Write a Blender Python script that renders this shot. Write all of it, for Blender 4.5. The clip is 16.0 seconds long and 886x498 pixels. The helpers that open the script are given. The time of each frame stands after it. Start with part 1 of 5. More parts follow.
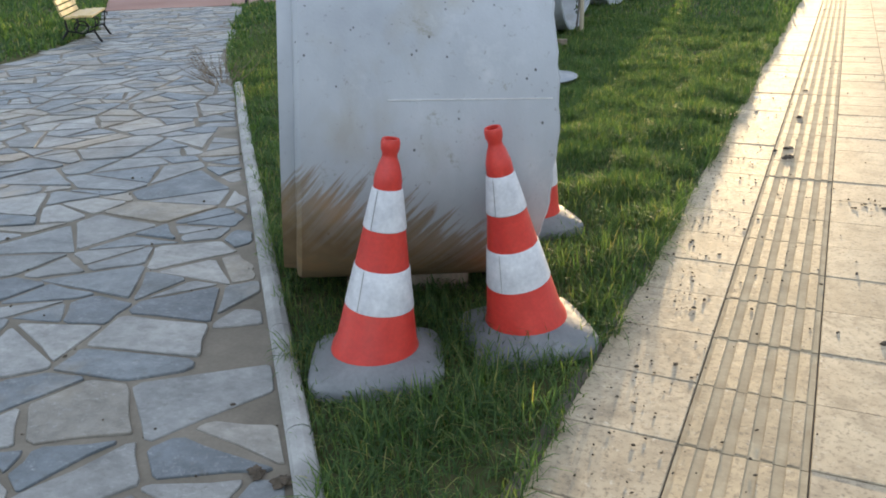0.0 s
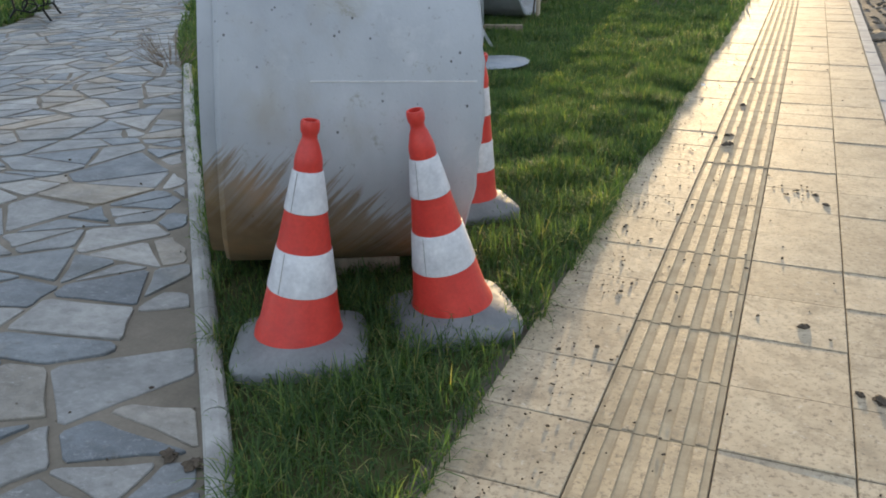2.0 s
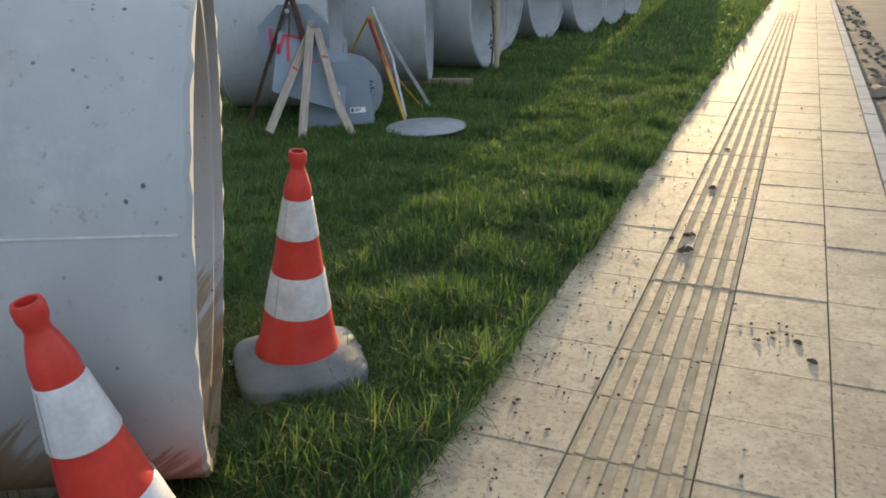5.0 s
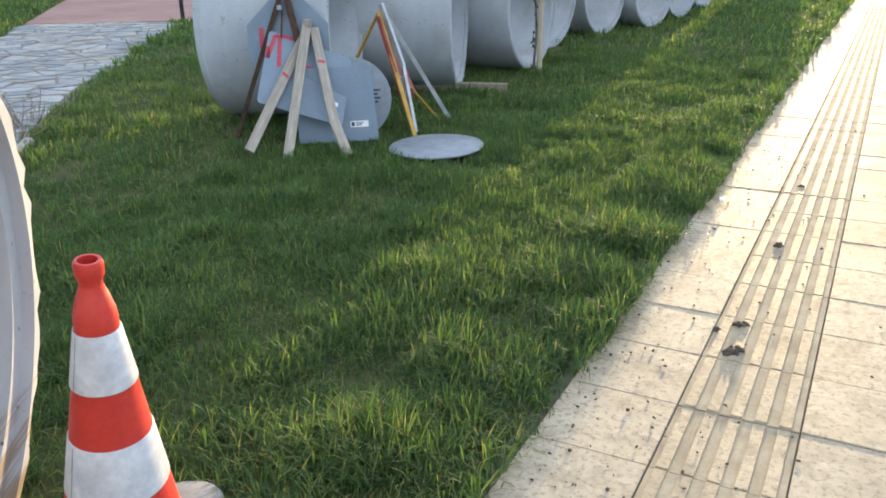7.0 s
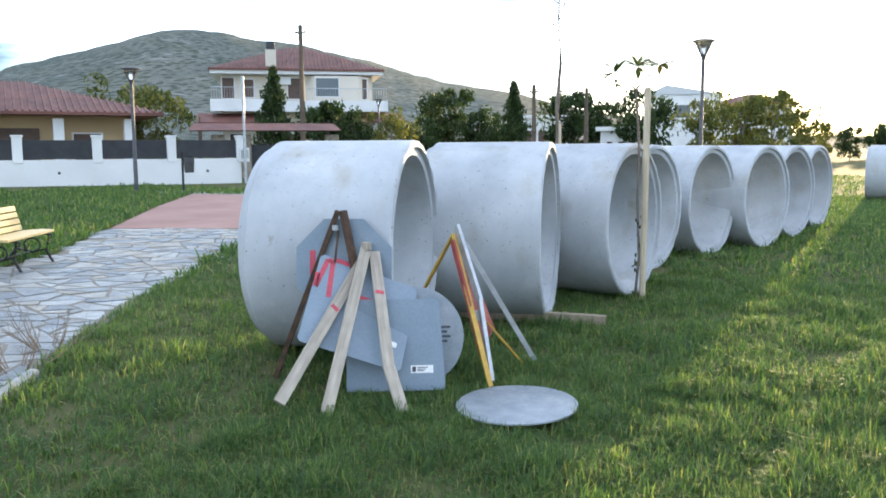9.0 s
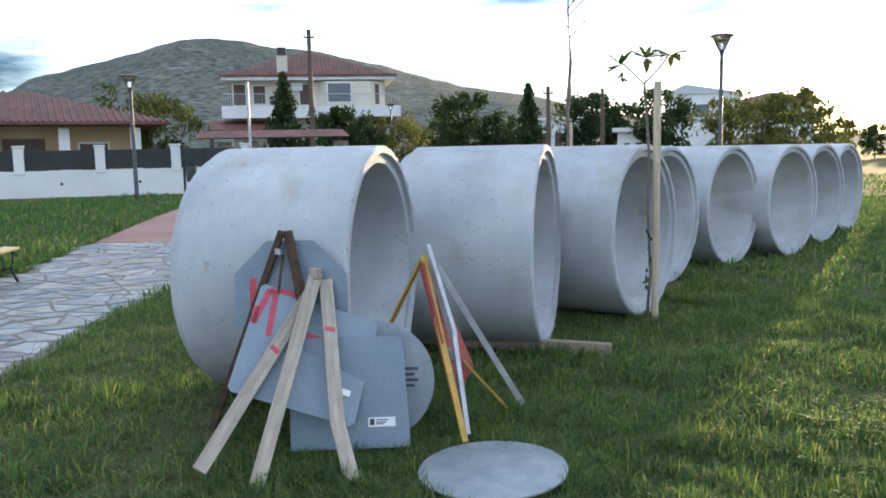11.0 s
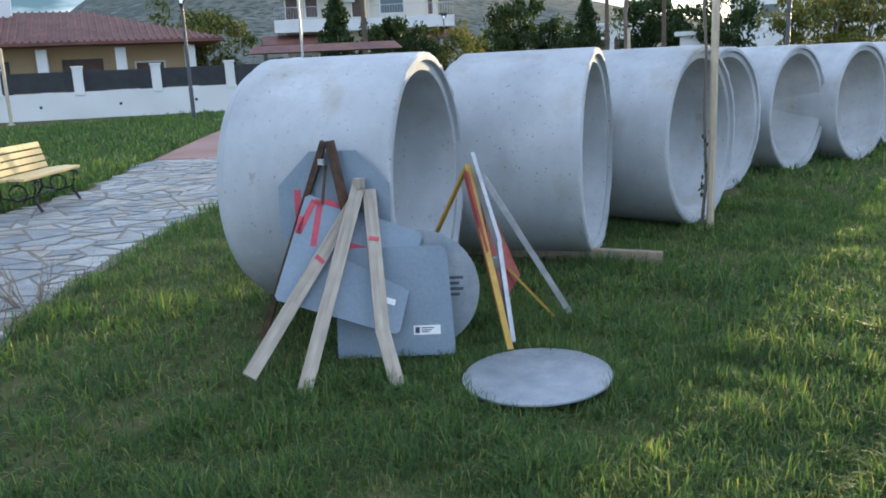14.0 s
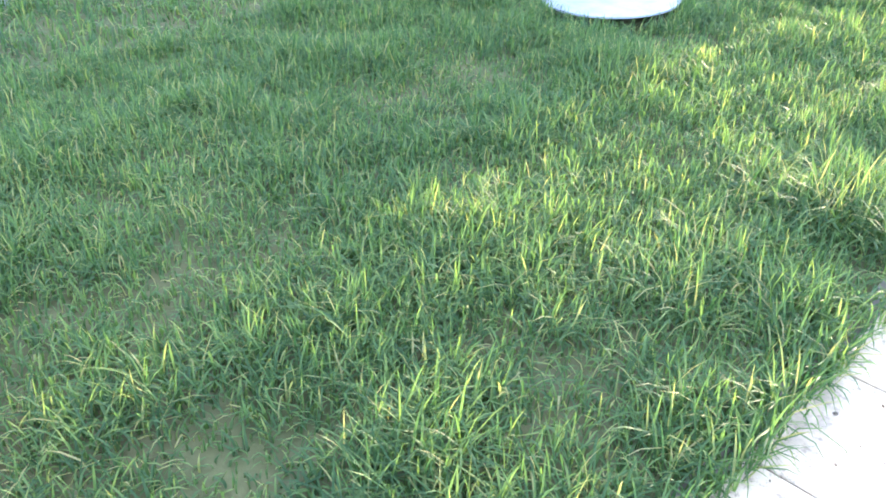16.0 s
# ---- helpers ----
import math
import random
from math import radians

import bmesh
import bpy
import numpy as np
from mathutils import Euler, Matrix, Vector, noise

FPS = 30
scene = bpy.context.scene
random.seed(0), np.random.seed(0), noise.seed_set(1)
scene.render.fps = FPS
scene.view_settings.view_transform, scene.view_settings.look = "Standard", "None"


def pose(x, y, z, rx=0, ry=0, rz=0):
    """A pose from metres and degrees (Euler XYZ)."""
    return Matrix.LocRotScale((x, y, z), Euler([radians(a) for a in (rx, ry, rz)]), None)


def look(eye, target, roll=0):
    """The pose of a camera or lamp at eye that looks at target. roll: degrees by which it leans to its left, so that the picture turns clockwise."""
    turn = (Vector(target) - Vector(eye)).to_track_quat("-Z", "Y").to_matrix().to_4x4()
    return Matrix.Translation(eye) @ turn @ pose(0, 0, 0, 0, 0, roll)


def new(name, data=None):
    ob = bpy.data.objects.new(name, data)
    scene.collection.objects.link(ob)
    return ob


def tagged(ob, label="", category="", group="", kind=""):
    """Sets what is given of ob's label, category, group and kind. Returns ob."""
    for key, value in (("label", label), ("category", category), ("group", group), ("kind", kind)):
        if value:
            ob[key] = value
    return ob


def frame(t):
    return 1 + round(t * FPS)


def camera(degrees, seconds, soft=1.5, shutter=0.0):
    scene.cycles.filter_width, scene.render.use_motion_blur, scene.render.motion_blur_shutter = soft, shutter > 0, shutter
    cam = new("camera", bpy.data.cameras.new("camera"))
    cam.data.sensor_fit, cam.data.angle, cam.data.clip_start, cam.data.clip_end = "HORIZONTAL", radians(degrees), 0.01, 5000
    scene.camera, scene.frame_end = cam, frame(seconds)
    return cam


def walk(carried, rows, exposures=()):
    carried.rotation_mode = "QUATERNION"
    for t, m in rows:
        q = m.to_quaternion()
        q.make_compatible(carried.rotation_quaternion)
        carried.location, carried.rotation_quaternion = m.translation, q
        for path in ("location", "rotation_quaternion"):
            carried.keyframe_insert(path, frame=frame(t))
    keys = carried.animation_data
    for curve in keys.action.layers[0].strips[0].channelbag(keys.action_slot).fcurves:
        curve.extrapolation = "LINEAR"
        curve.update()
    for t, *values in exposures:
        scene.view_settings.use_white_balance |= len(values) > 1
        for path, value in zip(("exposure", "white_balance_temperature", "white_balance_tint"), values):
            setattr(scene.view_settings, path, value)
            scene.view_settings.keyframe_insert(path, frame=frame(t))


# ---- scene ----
cam = camera(56.4, 16.0, 1.8)
PATH = [
    (0, (-0.085, -3.309, 1.491), (-0.886, -1.63, 0.756), -2.2),
    (0.5, (-0.044, -3.476, 1.519), (-0.875, -1.745, 0.961), -3.2),
    (1, (-0.037, -3.527, 1.516), (-0.881, -1.8, 0.963), -2.1),
    (1.5, (0.002, -3.452, 1.488), (-0.754, -1.74, 0.781), -0.7),
    (2, (0.058, -3.252, 1.477), (-0.666, -1.554, 0.709), -1.1),
    (2.5, (0.082, -3.027, 1.467), (-0.64, -1.326, 0.703), -1.6),
    (3, (0.066, -2.776, 1.43), (-0.521, -1.02, 0.672), -0.9),
    (3.5, (0.055, -2.555, 1.448), (-0.549, -0.789, 0.73), -2.8),
    (4, (0.131, -2.255, 1.458), (-0.603, -0.515, 0.797), -0.7),
    (4.2, (0.135, -2.156, 1.436), (-0.599, -0.419, 0.772), -1.1),
    (6.3, (0.119, -1.009, 1.424), (-0.629, 0.689, 0.677), -1.0),
    (6.5, (0.098, -0.908, 1.429), (-0.653, 0.779, 0.659), -1.9),
    (7, (0.057, -0.547, 1.429), (-0.822, 1.103, 0.719), -1.0),
    (7.5, (-0.001, -0.329, 1.422), (-0.959, 1.27, 0.695), -1.6),
    (8, (-0.13, -0.096, 1.467), (-1.128, 1.5, 0.79), -3.5),
    (8.5, (-0.393, 0.34, 1.422), (-1.424, 1.996, 0.98), -1.9),
    (9, (-0.503, 0.581, 1.433), (-1.618, 2.224, 1.193), -0.3),
    (9.2, (-0.528, 0.692, 1.425), (-1.663, 2.324, 1.205), -1.1),
    (11.3, (-0.752, 1.451, 1.444), (-1.907, 3.067, 1.213), -1.2),
    (11.5, (-0.742, 1.449, 1.447), (-1.869, 3.086, 1.217), -1.1),
    (12, (-0.687, 1.417, 1.453), (-1.734, 3.106, 1.228), -1.0),
    (12.5, (-0.654, 1.396, 1.444), (-1.62, 3.132, 1.206), -0.4),
    (13, (-0.684, 1.408, 1.434), (-1.678, 3.128, 1.206), -1.1),
    (13.5, (-0.767, 1.437, 1.412), (-1.883, 3.077, 1.156), -1.2),
    (14, (-0.714, 1.503, 1.406), (-1.964, 3.004, 0.975), -2.7),
    (14.5, (-0.585, 1.432, 1.312), (-1.908, 2.776, 0.646), -4.0),
    (15, (-0.508, 1.258, 1.217), (-1.794, 2.511, 0.336), -4.3),
    (15.5, (-0.42, 1.132, 1.177), (-1.622, 2.356, 0.149), -2.8),
    (16, (-0.345, 1.035, 1.165), (-1.545, 2.22, 0.089), 0.2),
]
walk(cam, [(t, look(eye, target, roll)) for t, eye, target, roll in PATH],
     [(0, 0.63, 6900, 10), (1, 0.52, 6900, 10), (2, 0.36, 6900, 10), (3.5, 0.06, 6950, 10), (4.2, 0.06, 6950, 10), (6.5, 0.8, 6750, 10), (7.5, 1.3, 6650, 10), (8.5, 1.92, 6600, 11), (9, 1.35, 6550, 10), (11.3, 0.85, 6500, 10), (13, 0.52, 6450, 10), (14, 0.85, 6150, 10), (14.5, 1.4, 6000, 10), (15, 2.2, 5800, 12), (16, 2.8, 5600, 18)])

# ---- world, sun, exposure ----
SUN_BEARING, SUN_ELEVATION = 5.0, 4.6          # degrees to the left of +y, degrees above the horizon


_b, _e = radians(SUN_BEARING), radians(SUN_ELEVATION)
SUN_WAY = Vector((-math.sin(_b) * math.cos(_e), math.cos(_b) * math.cos(_e), math.sin(_e)))


def make_world():
    w = bpy.data.worlds.new("sky")
    scene.world = w
    w.use_nodes = True
    nt = w.node_tree
    nt.nodes.clear()
    N, L = nt.nodes.new, nt.links.new
    out, bg = N("ShaderNodeOutputWorld"), N("ShaderNodeBackground")
    sky = N("ShaderNodeTexSky")
    sky.sky_type, sky.sun_disc = "NISHITA", False
    sky.sun_elevation, sky.sun_rotation = radians(SUN_ELEVATION + 2.0), radians(-SUN_BEARING)
    sky.air_density, sky.dust_density, sky.ozone_density = 1.0, 0.6, 3.0
    # broken cloud: pale veils over most of the sky, blue-grey bands between them
    tc, mp, nz, ramp = N("ShaderNodeTexCoord"), N("ShaderNodeMapping"), N("ShaderNodeTexNoise"), N("ShaderNodeValToRGB")
    mp.inputs["Scale"].default_value = (1.6, 1.6, 9.0)
    mp.inputs["Location"].default_value = (0.35, 0.2, 0.4)
    nz.inputs["Scale"].default_value, nz.inputs["Detail"].default_value = 1.5, 7.0
    ramp.color_ramp.elements[0].position, ramp.color_ramp.elements[1].position = 0.38, 0.54
    mix, tint = N("ShaderNodeMixRGB"), N("ShaderNodeMixRGB")
    tint.blend_type = "ADD"
    tint.inputs[0].default_value = 1.0
    tint.inputs[2].default_value = (5.0, 5.6, 6.6, 1)
    L(tc.outputs["Generated"], mp.inputs["Vector"])
    L(mp.outputs["Vector"], nz.inputs["Vector"])
    L(nz.outputs["Fac"], ramp.inputs["Fac"])
    L(ramp.outputs["Color"], mix.inputs[0])
    band = N("ShaderNodeMixRGB")
    band.blend_type = "MULTIPLY"
    band.inputs[0].default_value = 1.0
    band.inputs[2].default_value = (0.34, 0.42, 0.56, 1)
    L(sky.outputs["Color"], band.inputs[1])
    L(band.outputs["Color"], mix.inputs[1])
    L(sky.outputs["Color"], tint.inputs[1])
    L(tint.outputs["Color"], mix.inputs[2])
    # hazy air, bright and warm round the sun
    toward, haze, glow = N("ShaderNodeVectorMath"), N("ShaderNodeMath"), N("ShaderNodeMixRGB")
    toward.operation, haze.operation, glow.blend_type = "DOT_PRODUCT", "POWER", "ADD"
    toward.inputs[1].default_value = SUN_WAY
    haze.inputs[1].default_value = 160.0
    haze.use_clamp = True
    glow.inputs[2].default_value = (34.0, 28.0, 17.0, 1)
    L(tc.outputs["Generated"], toward.inputs[0])
    L(toward.outputs["Value"], haze.inputs[0])
    L(haze.outputs["Value"], glow.inputs[0])
    L(mix.outputs["Color"], glow.inputs[1])
    L(glow.outputs["Color"], bg.inputs["Color"])
    bg.inputs["Strength"].default_value = 0.15
    L(bg.outputs["Background"], out.inputs["Surface"])


make_world()
sun_data = bpy.data.lights.new("sun", "SUN")
sun_data.energy, sun_data.angle, sun_data.color = 5.0, radians(0.6), (1.0, 0.74, 0.42)
sun = new("sun", sun_data)
sun.matrix_world = look(SUN_WAY * 100, (0, 0, 0))


# ---- materials ----
class Nodes:
    def __init__(self, name):
        self.m = bpy.data.materials.new(name)
        self.m.use_nodes = True
        self.t = self.m.node_tree
        self.b = self.t.nodes["Principled BSDF"]
        self.pos = self.t.nodes.new("ShaderNodeNewGeometry")

    def n(self, kind, **kw):
        node = self.t.nodes.new(kind)
        for k, v in kw.items():
            node.inputs[k.replace("_", " ")].default_value = v
        return node

    def link(self, a, b):
        self.t.links.new(a, b)

    def where(self, stretch=(1, 1, 1), local=False):
        mp = self.t.nodes.new("ShaderNodeMapping")
        mp.inputs["Scale"].default_value = stretch
        if local:
            tc = self.t.nodes.new("ShaderNodeTexCoord")
            self.link(tc.outputs["Object"], mp.inputs["Vector"])
        else:
            self.link(self.pos.outputs["Position"], mp.inputs["Vector"])
        return mp.outputs["Vector"]

    def noise(self, scale, detail=5, stretch=(1, 1, 1), local=False, rough=0.55):
        nz = self.n("ShaderNodeTexNoise", Scale=scale, Detail=detail, Roughness=rough)
        self.link(self.where(stretch, local), nz.inputs["Vector"])
        return nz.outputs["Fac"]

    def cells(self, scale, stretch=(1, 1, 1)):
        v = self.n("ShaderNodeTexVoronoi", Scale=scale)
        self.link(self.where(stretch), v.inputs["Vector"])
        return v.outputs["Distance"]

    def ramp(self, fac, *stops):
        r = self.t.nodes.new("ShaderNodeValToRGB")
        e = r.color_ramp.elements
        while len(e) < len(stops):
            e.new(0.5)
        for el, (p, c) in zip(e, stops):
            el.position, el.color = p, (*c, 1) if len(c) == 3 else c
        self.link(fac, r.inputs["Fac"])
        return r.outputs["Color"]

    def mix(self, fac, a, b, mode="MIX"):
        m = self.t.nodes.new("ShaderNodeMixRGB")
        m.blend_type = mode
        for s, v in ((0, fac), (1, a), (2, b)):
            if isinstance(v, (int, float)):
                m.inputs[s].default_value = v
            elif isinstance(v, tuple):
                m.inputs[s].default_value = (*v, 1)
            else:
                self.link(v, m.inputs[s])
        return m.outputs["Color"]

    def times(self, a, f, add=0.0):
        m = self.t.nodes.new("ShaderNodeMath")
        m.operation = "MULTIPLY_ADD"
        self.link(a, m.inputs[0])
        m.inputs[1].default_value = f
        if isinstance(add, float):
            m.inputs[2].default_value = add
        else:
            self.link(add, m.inputs[2])
        return m.outputs[0]

    def bump(self, fac, strength, depth=0.01, after=None):
        b = self.n("ShaderNodeBump", Strength=strength, Distance=depth)
        self.link(fac, b.inputs["Height"])
        if after is not None:
            self.link(after, b.inputs["Normal"])
        self.link(b.outputs["Normal"], self.b.inputs["Normal"])
        return b.outputs["Normal"]

    def done(self, colour=None, rough=0.8, metal=0.0, spec=0.5):
        if colour is not None:
            if isinstance(colour, tuple):
                self.b.inputs["Base Color"].default_value = (*colour, 1)
            else:
                self.link(colour, self.b.inputs["Base Color"])
        if isinstance(rough, (int, float)):
            self.b.inputs["Roughness"].default_value = rough
        else:
            self.link(rough, self.b.inputs["Roughness"])
        self.b.inputs["Metallic"].default_value = metal
        self.b.inputs["Specular IOR Level"].default_value = spec
        return self.m


def grey(v):
    return (v, v, v)


def worn(name, c1, c2, scale=3.0, rough=0.7, metal=0.0, bump=0.15, fine=70.0, vary=0.0, spec=0.5, stretch=(1, 1, 1), local=False):
    """A surface with broad blotches, fine grain and relief; vary: how far pieces differ from one another."""
    k = Nodes(name)
    col = k.ramp(k.noise(scale, 6, stretch, local), (0.32, c1), (0.68, c2))
    grain = k.noise(fine, 4, stretch, local)
    col = k.mix(0.35, col, k.ramp(grain, (0.3, grey(0.55)), (0.7, grey(1.0))), "MULTIPLY")
    if vary:
        info = k.t.nodes.new("ShaderNodeObjectInfo")
        col = k.mix(1.0, col, k.ramp(info.outputs["Random"], (0.0, grey(1 - vary)), (1.0, grey(1.0))), "MULTIPLY")
    k.bump(grain, bump, 0.004)
    return k.done(col, k.ramp(k.noise(scale * 4, 3), (0.3, grey(max(rough - 0.12, 0.05))), (0.7, grey(min(rough + 0.12, 1)))), metal, spec)


def concrete(name, muddy=False):
    k = Nodes(name)
    col = k.ramp(k.noise(1.6, 7), (0.3, (0.335, 0.355, 0.375)), (0.55, (0.43, 0.45, 0.47)), (0.75, (0.51, 0.525, 0.54)))
    streak = k.noise(7, 4, (1, 1, 0.12))
    col = k.mix(0.3, col, k.ramp(streak, (0.35, grey(0.7)), (0.65, grey(1.0))), "MULTIPLY")
    stain = k.noise(3.1, 6, (1, 1, 0.6))
    col = k.mix(k.ramp(stain, (0.56, grey(0.0)), (0.70, grey(0.5))), col, (0.31, 0.285, 0.225))
    pale = k.noise(4.3, 7, rough=0.7)
    col = k.mix(k.ramp(pale, (0.58, grey(0.0)), (0.70, grey(0.26))), col, (0.60, 0.60, 0.59))
    dots = k.noise(34, 5, rough=0.7)
    col = k.mix(k.ramp(dots, (0.62, grey(0.0)), (0.7, grey(0.55))), col, (0.20, 0.19, 0.16))
    lichen = k.noise(6.5, 8, rough=0.75)
    col = k.mix(k.ramp(lichen, (0.62, grey(0.0)), (0.68, grey(0.6))), col, (0.24, 0.235, 0.18))
    pits = k.cells(26, (1, 1, 0.8))
    hole = k.ramp(pits, (0.085, grey(1.0)), (0.15, grey(0.0)))
    rare = k.ramp(k.noise(19, 3), (0.50, grey(0.0)), (0.58, grey(1.0)))
    hole = k.mix(1.0, hole, rare, "MULTIPLY")
    col = k.mix(hole, col, (0.10, 0.10, 0.10))
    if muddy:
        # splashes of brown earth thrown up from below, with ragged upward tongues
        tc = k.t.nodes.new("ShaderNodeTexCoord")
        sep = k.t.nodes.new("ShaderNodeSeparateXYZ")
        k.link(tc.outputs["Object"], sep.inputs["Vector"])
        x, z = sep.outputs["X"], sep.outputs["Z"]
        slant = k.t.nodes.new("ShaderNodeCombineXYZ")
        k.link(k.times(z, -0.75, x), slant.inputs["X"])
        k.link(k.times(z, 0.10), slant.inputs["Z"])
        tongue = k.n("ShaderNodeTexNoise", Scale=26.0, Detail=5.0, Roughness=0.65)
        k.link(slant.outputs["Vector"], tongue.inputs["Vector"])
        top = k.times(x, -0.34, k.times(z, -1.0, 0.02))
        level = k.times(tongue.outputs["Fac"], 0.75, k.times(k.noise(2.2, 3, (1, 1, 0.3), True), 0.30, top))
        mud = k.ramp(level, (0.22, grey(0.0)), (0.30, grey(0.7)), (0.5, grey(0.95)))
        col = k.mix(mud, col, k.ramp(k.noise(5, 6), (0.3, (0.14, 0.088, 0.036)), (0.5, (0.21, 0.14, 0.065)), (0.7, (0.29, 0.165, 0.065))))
    k.bump(k.noise(90, 4), 0.25, 0.003, k.bump(hole, -0.6, 0.006))
    return k.done(col, 0.85, 0, 0.3)


def leafy(name, stops, rough=0.6, through_light=0.5):
    """Blades or leaves: each one with a shade of its own, and light passing through."""
    k = Nodes(name)
    col = k.ramp(k.pos.outputs["Random Per Island"], *stops)
    patch = k.ramp(k.noise(0.9, 4), (0.3, (0.72, 0.78, 0.7)), (0.7, (1.12, 1.06, 0.95)))
    col = k.mix(1.0, col, patch, "MULTIPLY")
    k.done(col, rough, 0, 0.22)
    tr = k.n("ShaderNodeBsdfTranslucent")
    k.link(k.mix(1.0, col, (1.5, 1.6, 0.75), "MULTIPLY"), tr.inputs["Color"])
    mx = k.n("ShaderNodeMixShader", Fac=through_light)
    k.link(k.b.outputs["BSDF"], mx.inputs[1])
    k.link(tr.outputs["BSDF"], mx.inputs[2])
    out = next(n for n in k.t.nodes if n.type == "OUTPUT_MATERIAL")
    k.link(mx.outputs["Shader"], out.inputs["Surface"])
    return k.m


def tile_stuff(name, c1, c2):
    k = Nodes(name)
    col = k.ramp(k.noise(2.3, 6), (0.3, c1), (0.7, c2))
    col = k.mix(0.5, col, k.ramp(k.noise(14, 6), (0.35, grey(0.68)), (0.6, grey(1.0))), "MULTIPLY")
    info = k.t.nodes.new("ShaderNodeObjectInfo")
    col = k.mix(1.0, col, k.ramp(info.outputs["Random"], (0.0, (0.80, 0.79, 0.77)), (0.5, (0.93, 0.93, 0.93)), (1.0, (1.0, 0.98, 0.95))), "MULTIPLY")
    grime = k.noise(5.5, 8, (1, 1, 1), rough=0.7)
    col = k.mix(k.ramp(grime, (0.50, grey(0.0)), (0.68, grey(0.7))), col, (0.17, 0.14, 0.10))
    fine = k.noise(48, 6, rough=0.75)
    col = k.mix(k.ramp(fine, (0.52, grey(0.0)), (0.62, grey(0.75))), col, (0.15, 0.12, 0.085))
    col = k.mix(k.ramp(k.noise(31, 6, rough=0.75), (0.58, grey(0.0)), (0.68, grey(0.55))), col, (0.58, 0.53, 0.44))
    specks = k.ramp(k.cells(38), (0.07, grey(1.0)), (0.11, grey(0.0)))
    specks = k.mix(1.0, specks, k.ramp(k.noise(3.3, 3), (0.5, grey(0.0)), (0.62, grey(0.9))), "MULTIPLY")
    col = k.mix(specks, col, (0.07, 0.06, 0.045))
    k.bump(k.noise(150, 6, rough=0.7), 0.3, 0.002)
    return k.done(col, k.ramp(k.noise(40, 5), (0.3, grey(0.60)), (0.7, grey(0.80))), 0, 0.4)


def flag_stone(name):
    k = Nodes(name)
    info = k.t.nodes.new("ShaderNodeObjectInfo")
    pick = k.mix(0.5, info.outputs["Random"], k.pos.outputs["Random Per Island"], "ADD")
    frac = k.t.nodes.new("ShaderNodeMath")
    frac.operation = "FRACT"
    k.link(pick, frac.inputs[0])
    col = k.ramp(frac.outputs[0], (0.0, (0.13, 0.15, 0.165)), (0.22, (0.18, 0.205, 0.22)), (0.42, (0.30, 0.295, 0.275)), (0.6, (0.15, 0.18, 0.20)), (0.75, (0.31, 0.265, 0.20)), (0.88, (0.36, 0.355, 0.33)), (1.0, (0.20, 0.215, 0.22)))
    col = k.mix(0.75, col, k.ramp(k.noise(4.5, 7, rough=0.65), (0.3, grey(0.5)), (0.7, (1.18, 1.18, 1.18))), "MULTIPLY")
    col = k.mix(0.6, col, k.ramp(k.noise(17, 7, (1, 1.5, 1), rough=0.75), (0.36, grey(0.55)), (0.62, grey(1.05))), "MULTIPLY")
    vein = k.noise(38, 7, (1, 1.3, 1), rough=0.8)
    col = k.mix(k.ramp(vein, (0.55, grey(0.0)), (0.68, grey(0.5))), col, (0.42, 0.43, 0.42))
    col = k.mix(k.ramp(k.noise(27, 6, rough=0.8), (0.56, grey(0.0)), (0.68, grey(0.55))), col, (0.12, 0.105, 0.08))
    rust = k.ramp(k.noise(2.1, 5), (0.6, grey(0.0)), (0.75, grey(0.4)))
    col = k.mix(rust, col, (0.36, 0.29, 0.19))
    layer = k.noise(9, 8, (1, 1.8, 1), rough=0.7)
    k.bump(k.noise(70, 4), 0.2, 0.002, k.bump(layer, 0.6, 0.010))
    return k.done(col, k.ramp(k.noise(6, 4), (0.3, grey(0.34)), (0.7, grey(0.62))), 0, 0.5)


def wood(name, c1, c2, rough=0.65):
    k = Nodes(name)
    g = k.noise(9, 6, (1, 1, 1), True)
    fibre = k.noise(60, 4, (1, 1, 0.06), True)
    col = k.ramp(fibre, (0.3, c1), (0.7, c2))
    col = k.mix(0.5, col, k.ramp(g, (0.3, grey(0.6)), (0.7, grey(1.0))), "MULTIPLY")
    k.bump(fibre, 0.3, 0.003)
    return k.done(col, rough)


def hillside(name):
    k = Nodes(name)
    scrub = k.noise(0.16, 9, rough=0.8)
    broad = k.noise(0.011, 5)
    col = k.ramp(broad, (0.35, (0.10, 0.115, 0.105)), (0.65, (0.165, 0.165, 0.14)))
    col = k.mix(k.ramp(k.cells(0.16), (0.28, grey(0.95)), (0.5, grey(0.0))), col, (0.04, 0.056, 0.04))
    col = k.mix(k.ramp(scrub, (0.45, grey(0.0)), (0.6, grey(0.75))), col, (0.055, 0.07, 0.05))
    rock = k.noise(0.05, 8, rough=0.7)
    col = k.mix(k.ramp(rock, (0.57, grey(0.0)), (0.66, grey(0.75))), col, (0.26, 0.255, 0.25))
    k.bump(scrub, 0.35, 3.0)
    return k.done(col, 0.95, 0, 0.1)


